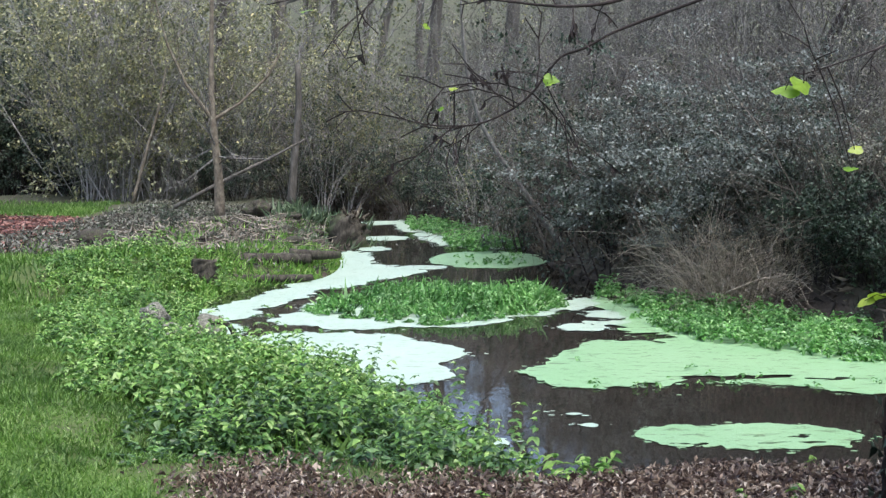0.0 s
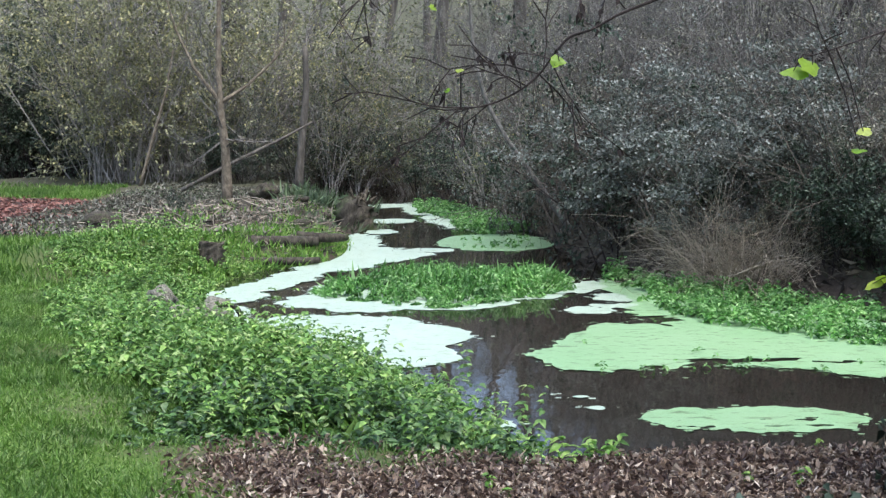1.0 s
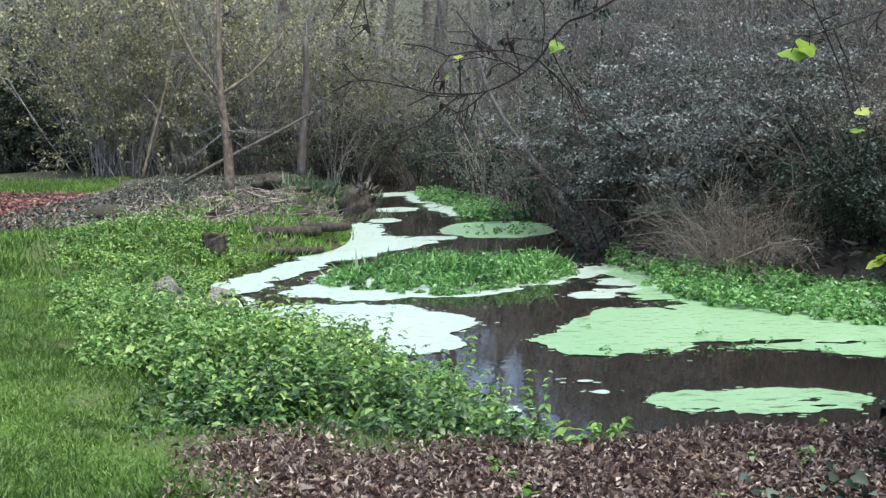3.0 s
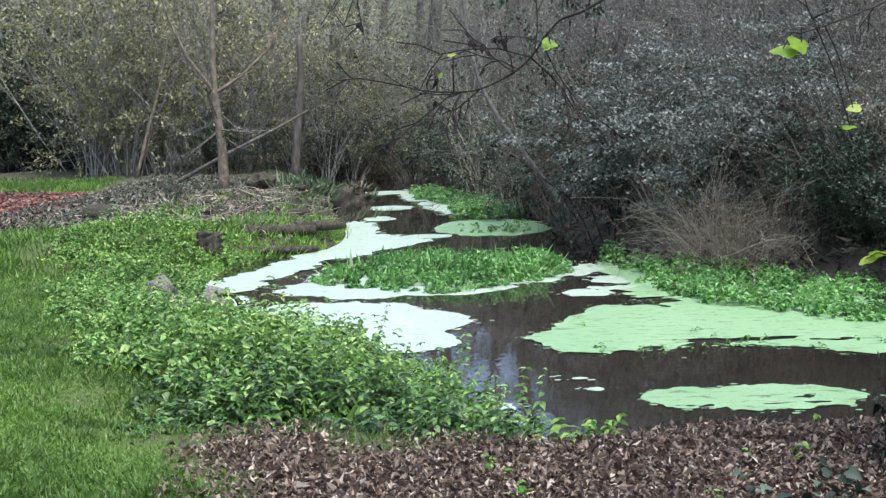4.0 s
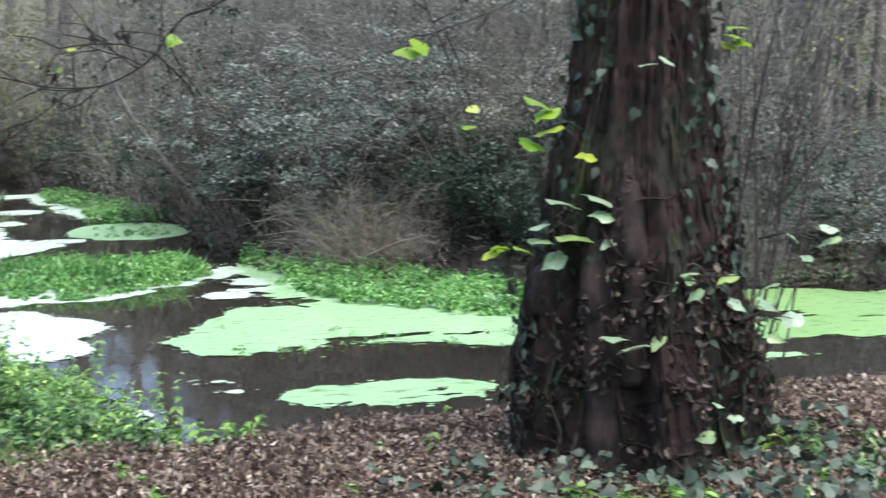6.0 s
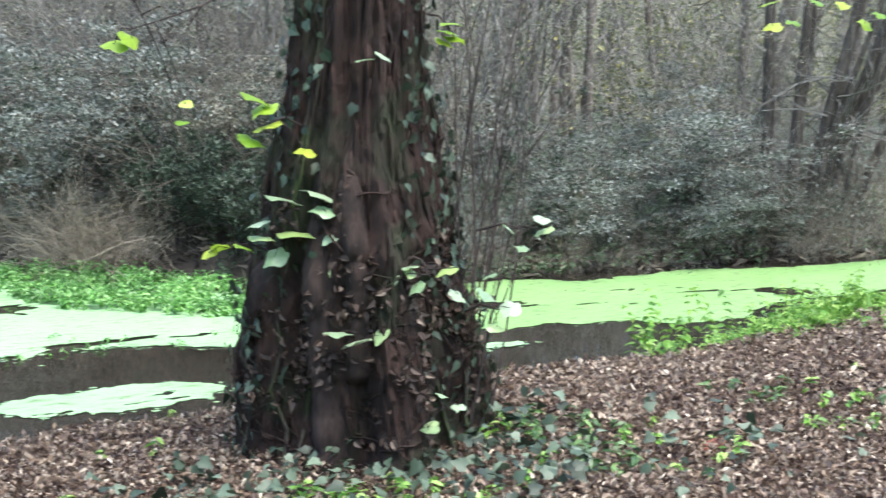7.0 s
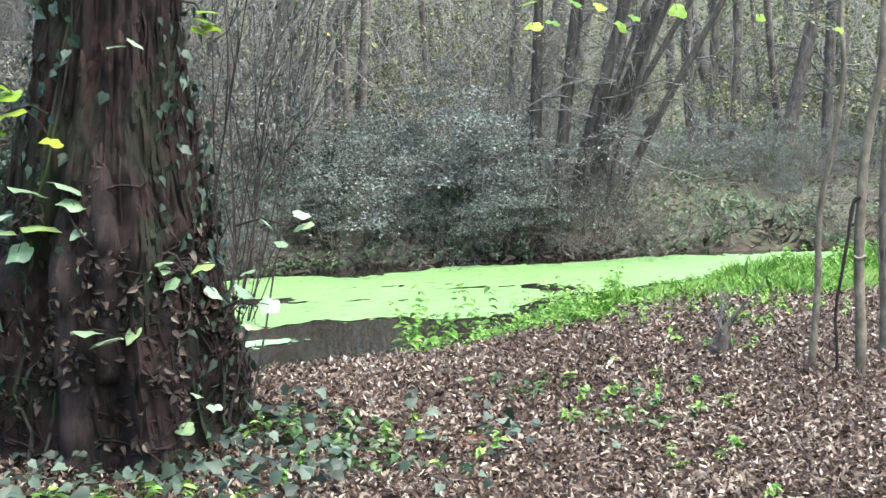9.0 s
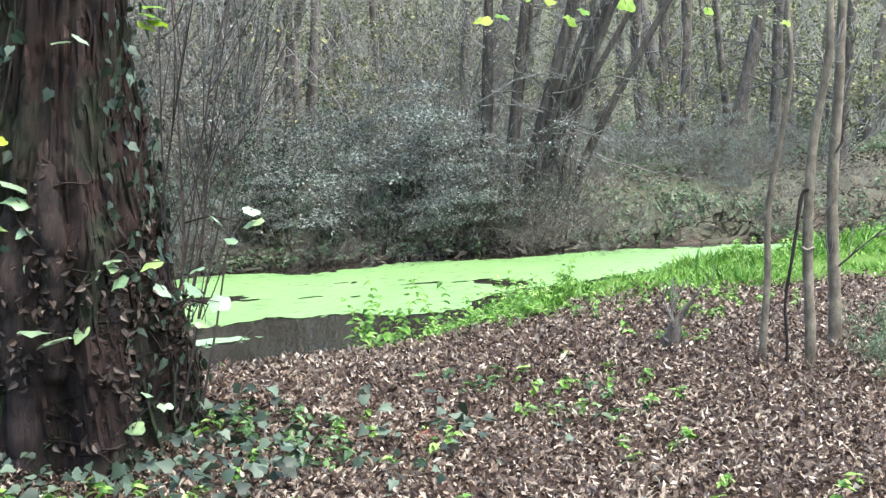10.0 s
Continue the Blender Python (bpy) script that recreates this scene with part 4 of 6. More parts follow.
def along(pts, s):
    p = np.array(pts, float)
    c = np.concatenate([[0], np.cumsum(np.hypot(*np.diff(p, axis=0).T))])
    return np.interp(s, c, p[:, 0]), np.interp(s, c, p[:, 1]), c[-1]


def make_thickets():
    rng = np.random.default_rng(77)
    bank = [(-1.6, 41), (-0.4, 36.5), (1.0, 32.4), (1.8, 26.0), (2.4, 23.3), (2.7, 20.2), (3.3, 18.9), (4.2, 17.3), (5.0, 15.2), (6.0, 14.1), (7.4, 13.4), (9.6, 13.0), (11.8, 12.5), (14.2, 11.7), (17, 11.2)]
    total = along(bank, 0)[2]
    # the front row, which hangs over the water
    s = 0.5
    while s < total:
        x, y, _ = along(bank, s)
        if y > 24:
            kind, size, gap = ("far_olive", "far_bare", "ivy")[rng.integers(3)], 0.8, 1.1
        elif y > 18.6:
            kind, size, gap = ("overhang", "ivy", "bramble")[rng.integers(3)], 0.9, 0.8
        elif y > 13.9:
            # below y 15.6 mostly ivy, its dark leaves standing in for a shaded hollow
            kind, size, gap = (("bramble", "ivy", "bramble", "ivy") if y > 15.6 else ("ivy", "ivy", "ivy", "bramble"))[rng.integers(4)], 0.55, 0.45
        elif x < 9.3:
            kind, size, gap = ("bramble", "straw", "green", "straw")[rng.integers(4)], 0.42, 0.4
        elif x < 10.7:
            kind, size, gap = ("bramble", "blue", "straw", "blue")[rng.integers(4)], 0.6, 0.5
        elif x < 12.5:
            kind, size, gap = ("bramble", "straw", "straw", "straw")[rng.integers(4)], 0.75, 0.4
        else:
            kind, size, gap = ("straw", "bramble", "straw")[rng.integers(3)], 0.45, 0.6
        plant(kind, x + rng.normal(0, 0.15) - (0.5 if y > 14.5 else 0.15), y + rng.normal(0, 0.15) - (0.2 if y > 14.5 else 0.55), size * rng.uniform(0.8, 1.15), rng)
        s += gap * rng.uniform(0.8, 1.2)
    # rows behind it, first a dark ivy row standing in for shade
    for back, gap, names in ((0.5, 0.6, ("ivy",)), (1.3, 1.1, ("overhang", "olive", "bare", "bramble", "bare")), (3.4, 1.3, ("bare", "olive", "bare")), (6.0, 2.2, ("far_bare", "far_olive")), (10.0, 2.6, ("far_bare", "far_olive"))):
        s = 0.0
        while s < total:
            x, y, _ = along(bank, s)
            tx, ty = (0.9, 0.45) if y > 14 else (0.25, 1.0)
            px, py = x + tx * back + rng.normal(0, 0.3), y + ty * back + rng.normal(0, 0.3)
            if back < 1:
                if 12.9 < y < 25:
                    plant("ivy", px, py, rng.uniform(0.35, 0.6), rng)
            elif x > 6.2 and y < 14:
                if back < 4:
                    plant(("green", "straw", "straw", "blue")[rng.integers(4)], px, py, rng.uniform(0.3, 0.5), rng)
            elif x < 8.5:
                plant(names[rng.integers(len(names))], px, py, rng.uniform(0.9, 1.3) * (0.8 if back < 2 else 1.0), rng)
            else:
                plant(("green", "blue", "straw", "olive")[rng.integers(4)], px, py, rng.uniform(0.4, 0.7), rng)
            s += gap * rng.uniform(0.8, 1.2)
    # wood edge at the head of the meadow
    for x in np.arange(-17, -2.5, 0.95):
        for k in range(3):
            y = 35.5 + 2.4 * k + 0.12 * abs(x + 6) + rng.normal(0, 0.4)
            if x < -10.5 and k < 3 and x > -13.3:
                continue
            kind = ("far_olive", "far_bare", "far_olive")[rng.integers(3)] if k else ("far_bare", "far_olive", "ivy")[rng.integers(3)]
            plant(kind, x + rng.normal(0, 0.3), y, rng.uniform(0.9, 1.35) * (0.7 if k == 0 else 1.15), rng)
    for x in np.arange(-3.6, -1.6, 0.5):
        plant("bramble", x, 37.5 + rng.normal(0, 0.4), 1.4, rng)
        plant("far_bare", x, 41.5 + rng.normal(0, 0.8), 1.2, rng)
    for _ in range(72):
        a, r = radians(rng.uniform(22, 63)), rng.uniform(25, 52)
        x, y = r * math.sin(a), r * math.cos(a)
        plant(("far_olive", "far_bare", "far_olive", "green")[rng.integers(4)], x, y, rng.uniform(0.9, 1.5), rng)
    for _ in range(20):
        a, r = radians(rng.uniform(-22, 22)), rng.uniform(44, 60)
        x, y = r * math.sin(a), r * math.cos(a)
        plant(("far_olive", "far_bare", "far_olive")[rng.integers(3)], x, y, rng.uniform(1.5, 2.0), rng)
    for kind, x, y, k in (("blue", 4.4, 17.3, 0.95), ("blue", 5.0, 16.6, 1.0), ("blue", 4.0, 18.4, 1.0), ("overhang", 4.9, 15.6, 0.85), ("overhang", 5.6, 14.8, 0.8), ("overhang", 6.3, 14.4, 0.7), ("ivy", 4.9, 14.4, 0.6), ("ivy", 5.3, 14.1, 0.55), ("ivy", 2.6, 19.6, 0.7), ("blue", 9.6, 13.4, 0.85), ("olive", 11.5, 14.0, 0.8), ("olive", 12.4, 14.2, 0.7), ("bramble", 11.0, 12.7, 0.75), ("bramble", 11.7, 12.5, 0.8), ("straw", 11.4, 12.3, 0.8), ("straw", 12.3, 12.4, 0.7)):
        plant(kind, x, y, k, rng)
    for x, y, k in ((-9.3, 35.0, 1.15), (-8.4, 34.6, 1.05), (-9.9, 36.5, 1.2), (-9.0, 36.4, 1.3), (-7.6, 35.6, 1.1), (-5.6, 36.5, 1.0), (-2.9, 39.5, 1.0)):
        plant("yellow", x, y, k, rng)
    # dark bushes added to blacken the shadowed hollows at the wood's edge
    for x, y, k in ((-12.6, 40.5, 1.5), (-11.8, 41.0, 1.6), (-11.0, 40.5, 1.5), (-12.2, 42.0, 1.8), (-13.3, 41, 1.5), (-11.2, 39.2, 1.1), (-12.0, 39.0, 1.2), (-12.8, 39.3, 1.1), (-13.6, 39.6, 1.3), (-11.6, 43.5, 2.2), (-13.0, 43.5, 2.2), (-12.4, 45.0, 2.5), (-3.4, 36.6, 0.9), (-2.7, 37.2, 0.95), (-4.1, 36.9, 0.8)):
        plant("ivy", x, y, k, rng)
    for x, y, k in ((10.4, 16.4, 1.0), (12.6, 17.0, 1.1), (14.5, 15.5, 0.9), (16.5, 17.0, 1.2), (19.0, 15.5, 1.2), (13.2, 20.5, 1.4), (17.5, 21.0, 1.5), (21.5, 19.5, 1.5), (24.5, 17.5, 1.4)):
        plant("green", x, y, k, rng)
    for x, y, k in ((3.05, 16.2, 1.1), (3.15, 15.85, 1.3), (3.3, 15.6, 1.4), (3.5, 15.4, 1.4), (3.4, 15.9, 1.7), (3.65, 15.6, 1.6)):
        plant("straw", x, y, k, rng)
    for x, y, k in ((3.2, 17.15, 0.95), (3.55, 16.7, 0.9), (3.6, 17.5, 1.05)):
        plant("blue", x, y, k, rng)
    # small dark bushes added as shade along the foot of the thicket
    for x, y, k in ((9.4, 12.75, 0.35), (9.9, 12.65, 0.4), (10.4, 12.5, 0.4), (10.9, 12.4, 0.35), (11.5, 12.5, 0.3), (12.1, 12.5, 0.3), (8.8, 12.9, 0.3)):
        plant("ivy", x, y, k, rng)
    # bushes round the leaning willow and rough growth on the slope beside it
    for x, y, k in ((9.9, 13.1, 0.7), (10.4, 13.3, 0.95), (10.8, 13.6, 1.1), (10.2, 14.2, 1.1)):
        plant("blue", x, y, k, rng)
    for x, y, k in ((11.1, 12.5, 0.8), (11.4, 12.35, 0.9), (11.8, 12.3, 0.8), (12.2, 12.4, 0.7), (10.7, 12.4, 0.7)):
        plant("bramble", x, y, k, rng)
        plant("straw", x + 0.2, y + 0.1, k * 0.9, rng)
    for _ in range(230):
        x, y = rng.uniform(5.5, 20), rng.uniform(11.5, 18)
        if 0.5 < float(off_water(np.array([x]), np.array([y]))[0]):
            plant(("straw", "straw", "bramble", "straw", "green")[rng.integers(5 if x < 9 else 4)] if (x > 10.6 and y < 13.2) or y < 12.9 else ("straw", "blue", "green", "bramble", "straw")[rng.integers(5)], x, y, rng.uniform(0.28, 0.5), rng)


make_thickets()


def make_tree(name, seed, tall, girth, lean, limbs, label, bark=M_BARK, first=0.25, ivy=0, level=2):
    rng = np.random.default_rng(seed)
    thing = new(name)
    g = Geo()
    pts = sweep(rng, (0, 0, -0.25), (lean, rng.normal(0, 0.05), 1), tall, 0.05, 0.02, 9)
    rad = girth * np.interp(np.linspace(0, 1, 10), [0, 0.04, 0.5, 1], [1.5, 1.0, 0.7, 0.15])
    g.tube(pts, rad, 9, 0.06, rng)
    part("trunk", g, bark, thing, smooth=True)
    g, tips = Geo(), []
    for _ in range(limbs):
        s = rng.uniform(first, 0.98)
        i = min(int(s * 9), 8)
        p = pts[i] + (pts[i + 1] - pts[i]) * (s * 9 - i)
        a = rng.uniform(0, 6.28)
        branch(g, rng, tips, p, (math.cos(a), math.sin(a), rng.uniform(0.3, 1.2)), tall * 0.34 * (1.15 - s), girth * 0.35 * (1.2 - s), level, 0.14, 0.05, 4, 0.8, 0.55)
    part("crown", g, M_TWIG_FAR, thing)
    if ivy:
        gi = Geo()
        q = rng.uniform(0.0, 0.75, ivy)
        i = np.minimum((q * 9).astype(int), 8)
        p = pts[i] + (pts[i + 1] - pts[i]) * (q * 9 - i)[:, None]
        a = rng.uniform(0, 6.28, ivy)
        out = np.stack([np.cos(a), np.sin(a), 0 * a], 1)
        gi.leaves(p + out * (np.interp(q, np.linspace(0, 1, 10), rad)[:, None] + rng.uniform(0.0, 0.12, (ivy, 1))), np.array([0, 0, -0.7]) + 0.7 * unit(rng, ivy), out + 0.4 * unit(rng, ivy), 0.085, 0.075)
        part("ivy", gi, M_IVY, thing, "dark ivy leaves climbing the trunk")
    return tagged(thing, label, "tree", "woodland trees", kind="thing")


WOOD = [make_tree("bare_tree", 100 + i, 11, 0.13 + 0.03 * i, 0.05, 15, "bare grey woodland tree with fine twigs") for i in range(3)]
IVIED = make_tree("ivied_tree", 120, 11, 0.22, 0.03, 12, "tall trunk wrapped in dark ivy", ivy=1500)
POLE = [make_tree("alder_stem", 130 + i, 9, 0.075 + 0.02 * i, 0.12, 8, "slender leaning grey woodland stem", first=0.45, level=1) for i in range(2)]


def tree_at(thing, x, y, turn, scale=1.0, lean=0.0):
    return put(thing, pose(x, y, float(height(x, y)) - 0.05, 0, lean, turn) @ Matrix.Scale(scale, 4))


def make_wood():
    rng = np.random.default_rng(9)
    for x, y, k in ((10.5, 25.0, 1), (11.8, 22.5, 1), (14.0, 24.0, 0), (9.0, 28, 0), (7.5, 21, 1), (17.5, 20.5, 1), (19.0, 22.0, 0), (21.0, 19.0, 1), (23, 21, 0), (25, 18.5, 1), (16.2, 26, 1), (20.5, 26, 1), (26.5, 22, 0), (13, 30, 1), (29, 20, 1), (22, 30, 0)):
        tree_at(POLE[k], x + rng.normal(0, 0.3), y + rng.normal(0, 0.3), rng.uniform(0, 360), rng.uniform(0.9, 1.5))
    for x, y, k, size in ((7.6, 19.5, 0, 1.25), (6.2, 24.5, 1, 1.3), (8.6, 26.5, 2, 1.4), (5.2, 30.0, 0, 1.35), (9.4, 22.0, 1, 1.2), (3.6, 35.5, 2, 1.4), (7.0, 33.0, 1, 1.4), (1.9, 40.5, 0, 1.5), (4.6, 42.0, 1, 1.5), (-7.2, 41.0, 2, 1.4), (-9.6, 43.0, 1, 1.5), (-14.5, 40.0, 0, 1.4), (-5.6, 46.0, 1, 1.5)):
        tree_at(WOOD[k], x, y, rng.uniform(0, 360), size)
    n = 0
    while n < 44:
        a, r = radians(rng.uniform(-24, 64)), rng.uniform(34, 66)
        x, y = r * math.sin(a), r * math.cos(a)
        if abs(x + 3.5) < 2.2 and y < 50:
            continue
        tree_at(WOOD[rng.integers(3)], x, y, rng.uniform(0, 360), rng.uniform(0.8, 1.3))
        n += 1


make_wood()


def stem(name, pts, radii, bark, label, category="tree", twigs=0, seed=1, twig_len=0.6, twig_mat=M_TWIG, sides=8, group="", from_top=0.3, level=1, lumps=0.04, limbs=()):
    """A stem along a smooth line, with side twigs on its upper part."""
    rng = np.random.default_rng(seed)
    p = np.array(pts, float)
    k = np.linspace(0, len(p) - 1, (len(p) - 1) * 4 + 1)
    i = np.arange(len(p))
    sm = np.stack([np.interp(k, i, p[:, a]) for a in range(3)], 1)
    for _ in range(3):
        sm[1:-1] = 0.25 * sm[:-2] + 0.5 * sm[1:-1] + 0.25 * sm[2:]
    r = np.interp(k, np.linspace(0, len(p) - 1, len(radii)), radii)
    origin = sm[0].copy()
    thing = new(name)
    thing.location = origin
    g = Geo()
    g.tube(sm - origin, r, sides, lumps, rng)
    part("trunk", g, bark, thing, smooth=True)
    for line in limbs:
        q = np.array(line, float) - origin
        g, tips = Geo(), []
        g.tube(q, np.linspace(r[len(r) // 3] * 0.55, 0.01, len(q)), 7, lumps, rng)
        for _ in range(8):
            a = rng.uniform(0.3, 1) * (len(q) - 1.01)
            b = q[int(a)] + (q[int(a) + 1] - q[int(a)]) * (a % 1)
            branch(g, rng, tips, b, unit(rng, 1)[0] + np.array([0, 0, 0.6]), twig_len * 0.5, 0.012, 1, 0.15, 0.04, 4, 0.8, 0.5)
        part("limb", g, bark, thing)
    if twigs:
        g, tips = Geo(), []
        for _ in range(twigs):
            j = int(rng.uniform(from_top, 0.98) * (len(sm) - 1))
            d = unit(rng, 1)[0] + np.array([0, 0, 0.6])
            branch(g, rng, tips, sm[j] - origin, d, twig_len * rng.uniform(0.5, 1.3), max(r[j] * 0.25, 0.004), level, 0.15, 0.04, 4, 0.8, 0.5)
        tagged(part("twig_growth", g, twig_mat, thing), kind="stuff")
    return tagged(thing, label, category, group, kind="thing")


def lump(name, x, y, z, size, seed, material, label, category, rough=0.25, subdiv=3):
    rng = random.Random(seed)
    bm = bmesh.new()
    bmesh.ops.create_icosphere(bm, subdivisions=subdiv, radius=1.0)
    o = Vector((rng.uniform(0, 50), rng.uniform(0, 50), 0))
    for v in bm.verts:
        n = noise.fractal(v.co * 1.3 + o, 0.7, 2.1, 6) + 0.35 * noise.noise(v.co * 5.0 + o)
        v.co = v.co * (1 + rough * n)
        v.co.z = max(v.co.z, -0.6)
    me = bpy.data.meshes.new(name)
    bm.to_mesh(me)
    bm.free()
    me.polygons.foreach_set("use_smooth", [True] * len(me.polygons))
    me.materials.append(material)
    ob = new(name, me)
    ob.matrix_basis = pose(x, y, z, rng.uniform(-8, 8), rng.uniform(-8, 8), rng.uniform(0, 360)) @ Matrix.Diagonal((*size, 1))
    return tagged(ob, label, category, kind="thing")


# ---- the great tree on the near bank ----
TX, TY = 2.39, 5.32


def trunk_at(th, z):
    """A point of the fluted trunk's surface, from the angle and the height."""
    r = np.interp(z, [-0.2, 0.0, 0.12, 0.5, 0.9, 1.23, 1.59, 1.95, 3.0, 7.0], [0.60, 0.52, 0.485, 0.455, 0.375, 0.325, 0.265, 0.235, 0.21, 0.12])
    cx = TX + np.interp(z, [0, 0.5, 1.2, 2.0, 7.0], [0.03, -0.01, -0.03, 0.01, 0.5])
    low = 0.4 + 0.6 * (1 - step(0.1, 1.5, z))
    groove = np.maximum(0, np.cos(th + 1.25 + 0.25 * np.sin(2 * z))) ** 10
    hollow = np.maximum(0, np.cos(th + 2.10 - 0.25 * z)) ** 26 * (1 - step(0.45, 1.0, z))
    ledge = 0.06 * np.exp(-((z - 0.42 - 0.08 * np.sin(2 * th)) / 0.07) ** 2) + 0.05 * np.exp(-((z - 0.95 + 0.06 * np.sin(3 * th)) / 0.06) ** 2)
    fl = ledge * np.maximum(0, np.cos(th + 1.5)) - 0.42 * hollow - 0.16 * low * groove + 0.15 * low * np.cos(4 * th + 0.7 + 0.5 * z) + 0.08 * low * np.cos(3 * th - 1.0 - 0.4 * z) + 0.035 * np.cos(9 * th + 2 * z + np.sin(3 * z))
    ridges = 0.035 * waves(np.cos(th) * 1.6, np.sin(th) * 1.6 + z * 0.55 + 4, 0.4) + 0.010 * waves(th * 3.0 + 5, z * 0.6, 0.06) + 0.010 * waves(th * 2.0, z * 1.5 + 3, 0.12)
    r = r * (1 + fl) + ridges
    return np.stack([cx + r * np.cos(th), TY + r * np.sin(th), z + 0 * th], -1)


def make_great_tree():
    rng = np.random.default_rng(3)
    tree = new("great_tree")
    zs = np.concatenate([np.linspace(-0.2, 2.4, 150), np.linspace(2.5, 7.0, 20)])
    nth = 200
    th = np.arange(nth) * 2 * np.pi / nth
    T, Z = np.meshgrid(th, zs)
    P = trunk_at(T, Z).reshape(-1, 3)
    i, j = np.meshgrid(np.arange(len(zs) - 1), np.arange(nth), indexing="ij")
    a, b = (i * nth + j).ravel(), (i * nth + (j + 1) % nth).ravel()
    g = Geo()
    g.add(P, np.concatenate([np.stack([a, b, b + nth], 1), np.stack([a, b + nth, a + nth], 1)]))
    part("trunk", g, M_BARK_BIG, tree, smooth=True)
    g = Geo()
    sz = np.linspace(0, 1, 30)
    line = np.stack([2.035 + 0.02 * np.sin(5 * sz), 5.35 - 0.02 * sz, -0.15 + 1.06 * sz], 1)
    g.tube(line, np.interp(sz, [0, 0.3, 0.6, 0.8, 0.92, 1.0], [0.13, 0.095, 0.10, 0.135, 0.12, 0.04]), 26, 0.08, rng)
    part("stub", g, M_BARK_BIG, tree, "broken side stem ending in a burr", smooth=True)
    g, tips = Geo(), []
    for k in range(7):
        s = rng.uniform(0, 6.28)
        p = trunk_at(np.array(s), np.array(3.0 + 0.55 * k))
        branch(g, rng, tips, p, (math.cos(s), math.sin(s), 0.7), 2.4, 0.06, 2, 0.14, 0.03, 4, 0.8, 0.55)
    part("crown", g, M_TWIG_DARK, tree)
    # long plates of bark standing proud between the fissures
    g = Geo()
    for _ in range(420):
        z0 = rng.uniform(0.0, 2.3)
        m = 7
        zz = z0 + np.linspace(0, rng.uniform(0.12, 0.55), m)
        tt = radians(rng.uniform(-215, 10)) + np.cumsum(rng.normal(0, 0.012, m))
        P = trunk_at(tt, zz)
        g.tube(P, np.interp(np.linspace(0, 1, m), [0, 0.2, 0.8, 1], [0.002, 1, 1, 0.002]) * rng.uniform(0.006, 0.017), 5, 0.25, rng)
    tagged(part("ridged_bark", g, M_BARK_BIG, tree, "long ridged plates of dark reddish bark"), kind="stuff")
    # two rounded buttresses down the front
    for t0, t1, z0, z1, thick in ((-143, -139, -0.08, 1.35, 0.085), (-118, -112, 0.42, 1.45, 0.062)):
        g = Geo()
        k = np.linspace(0, 1, 40)
        tt = np.radians(t0 + (t1 - t0) * k + 3 * np.sin(5 * k))
        P = trunk_at(tt, z0 + (z1 - z0) * k)
        r = thick * np.interp(k, [0, 0.06, 0.3, 0.75, 1], [1.25, 1.2, 0.9, 0.75, 0.25])
        P -= np.stack([np.cos(tt), np.sin(tt), 0 * tt], 1) * (r * np.interp(k, [0, 0.7, 1], [0.15, 0.4, 1.2]))[:, None]
        g.tube(P, r, 22, 0.05, rng)
        part("buttress", g, M_BUTTRESS, tree, "rounded grey-brown rib of the trunk", smooth=True)
    # creepers and roots on the bark
    g = Geo()
    for k in range(11):
        z = np.linspace(-0.02, rng.uniform(0.8, 2.5), 14)
        t0 = radians(rng.uniform(-75, 5) if k < 8 else rng.uniform(-190, -150))
        tt = t0 + np.cumsum(rng.normal(0, 0.05, 14))
        P = trunk_at(tt, z)
        out = P - np.array([TX, TY, 0])
        out[:, 2] = 0
        out /= np.linalg.norm(out, axis=1)[:, None]
        g.tube(P + out * 0.012, np.linspace(0.010, 0.003, 14) * rng.uniform(0.4, 1.1), 5)
    part("ivy_stem_net", g, M_WOODEN, tree, "woody brown ivy stems clinging to bark")
    g = Geo()
    n = 1000
    z = rng.uniform(0.0, 2.4, n)
    tt = np.radians(np.where(rng.uniform(0, 1, n) < 0.62, rng.normal(-30, 20, n), rng.normal(-185, 20, n)))
    keep = (rng.uniform(0, 1, n) < 0.75)
    z, tt = z[keep], tt[keep]
    n = len(z)
    P = trunk_at(tt, z)
    out = np.stack([np.cos(tt), np.sin(tt), 0 * tt], 1)
    size = rng.uniform(0.03, 0.07, n)
    g.leaves(P + out * rng.uniform(0.01, 0.07, (n, 1)), np.array([0, 0, -0.8]) + 0.7 * unit(rng, n), out + 0.35 * unit(rng, n), size, size * 0.9, fold=0.06, fine="lobed")
    part("ivy_leaves", g, M_IVY, tree, "dark glossy ivy leaves on the trunk")
    g = Geo()
    n = 1150
    hub = rng.integers(0, 44, n)
    z = np.clip(np.abs(rng.normal(0.5, 0.3, 44))[hub] + rng.normal(0, 0.06, n), 0.02, 1.3)
    tt = np.radians(rng.uniform(-185, -20, 44)[hub]) + rng.normal(0, 0.12, n)
    P = trunk_at(tt, z)
    out = np.stack([np.cos(tt), np.sin(tt), 0 * tt], 1)
    size = rng.uniform(0.015, 0.055, n)
    g.leaves(P + out * rng.uniform(0.005, 0.05, (n, 1)), np.array([0, 0, -0.5]) + unit(rng, n), out + 0.6 * unit(rng, n), size, size * 0.6, fold=0.3, fine=True)
    part("withered_leaves", g, M_BROWN, tree, "withered brown leaves caught on the bark")
    g = Geo()
    for _ in range(130):
        z0 = abs(rng.normal(0.5, 0.45)) + 0.02
        t0 = radians(rng.uniform(-200, 10))
        m = 12
        zz = np.clip(z0 + np.cumsum(np.cumsum(rng.normal(0, 0.006, m)) + rng.normal(0, 0.02)), 0.0, 2.3)
        tt = t0 + np.cumsum(np.cumsum(rng.normal(0, 0.02, m)) + rng.normal(0, 0.03))
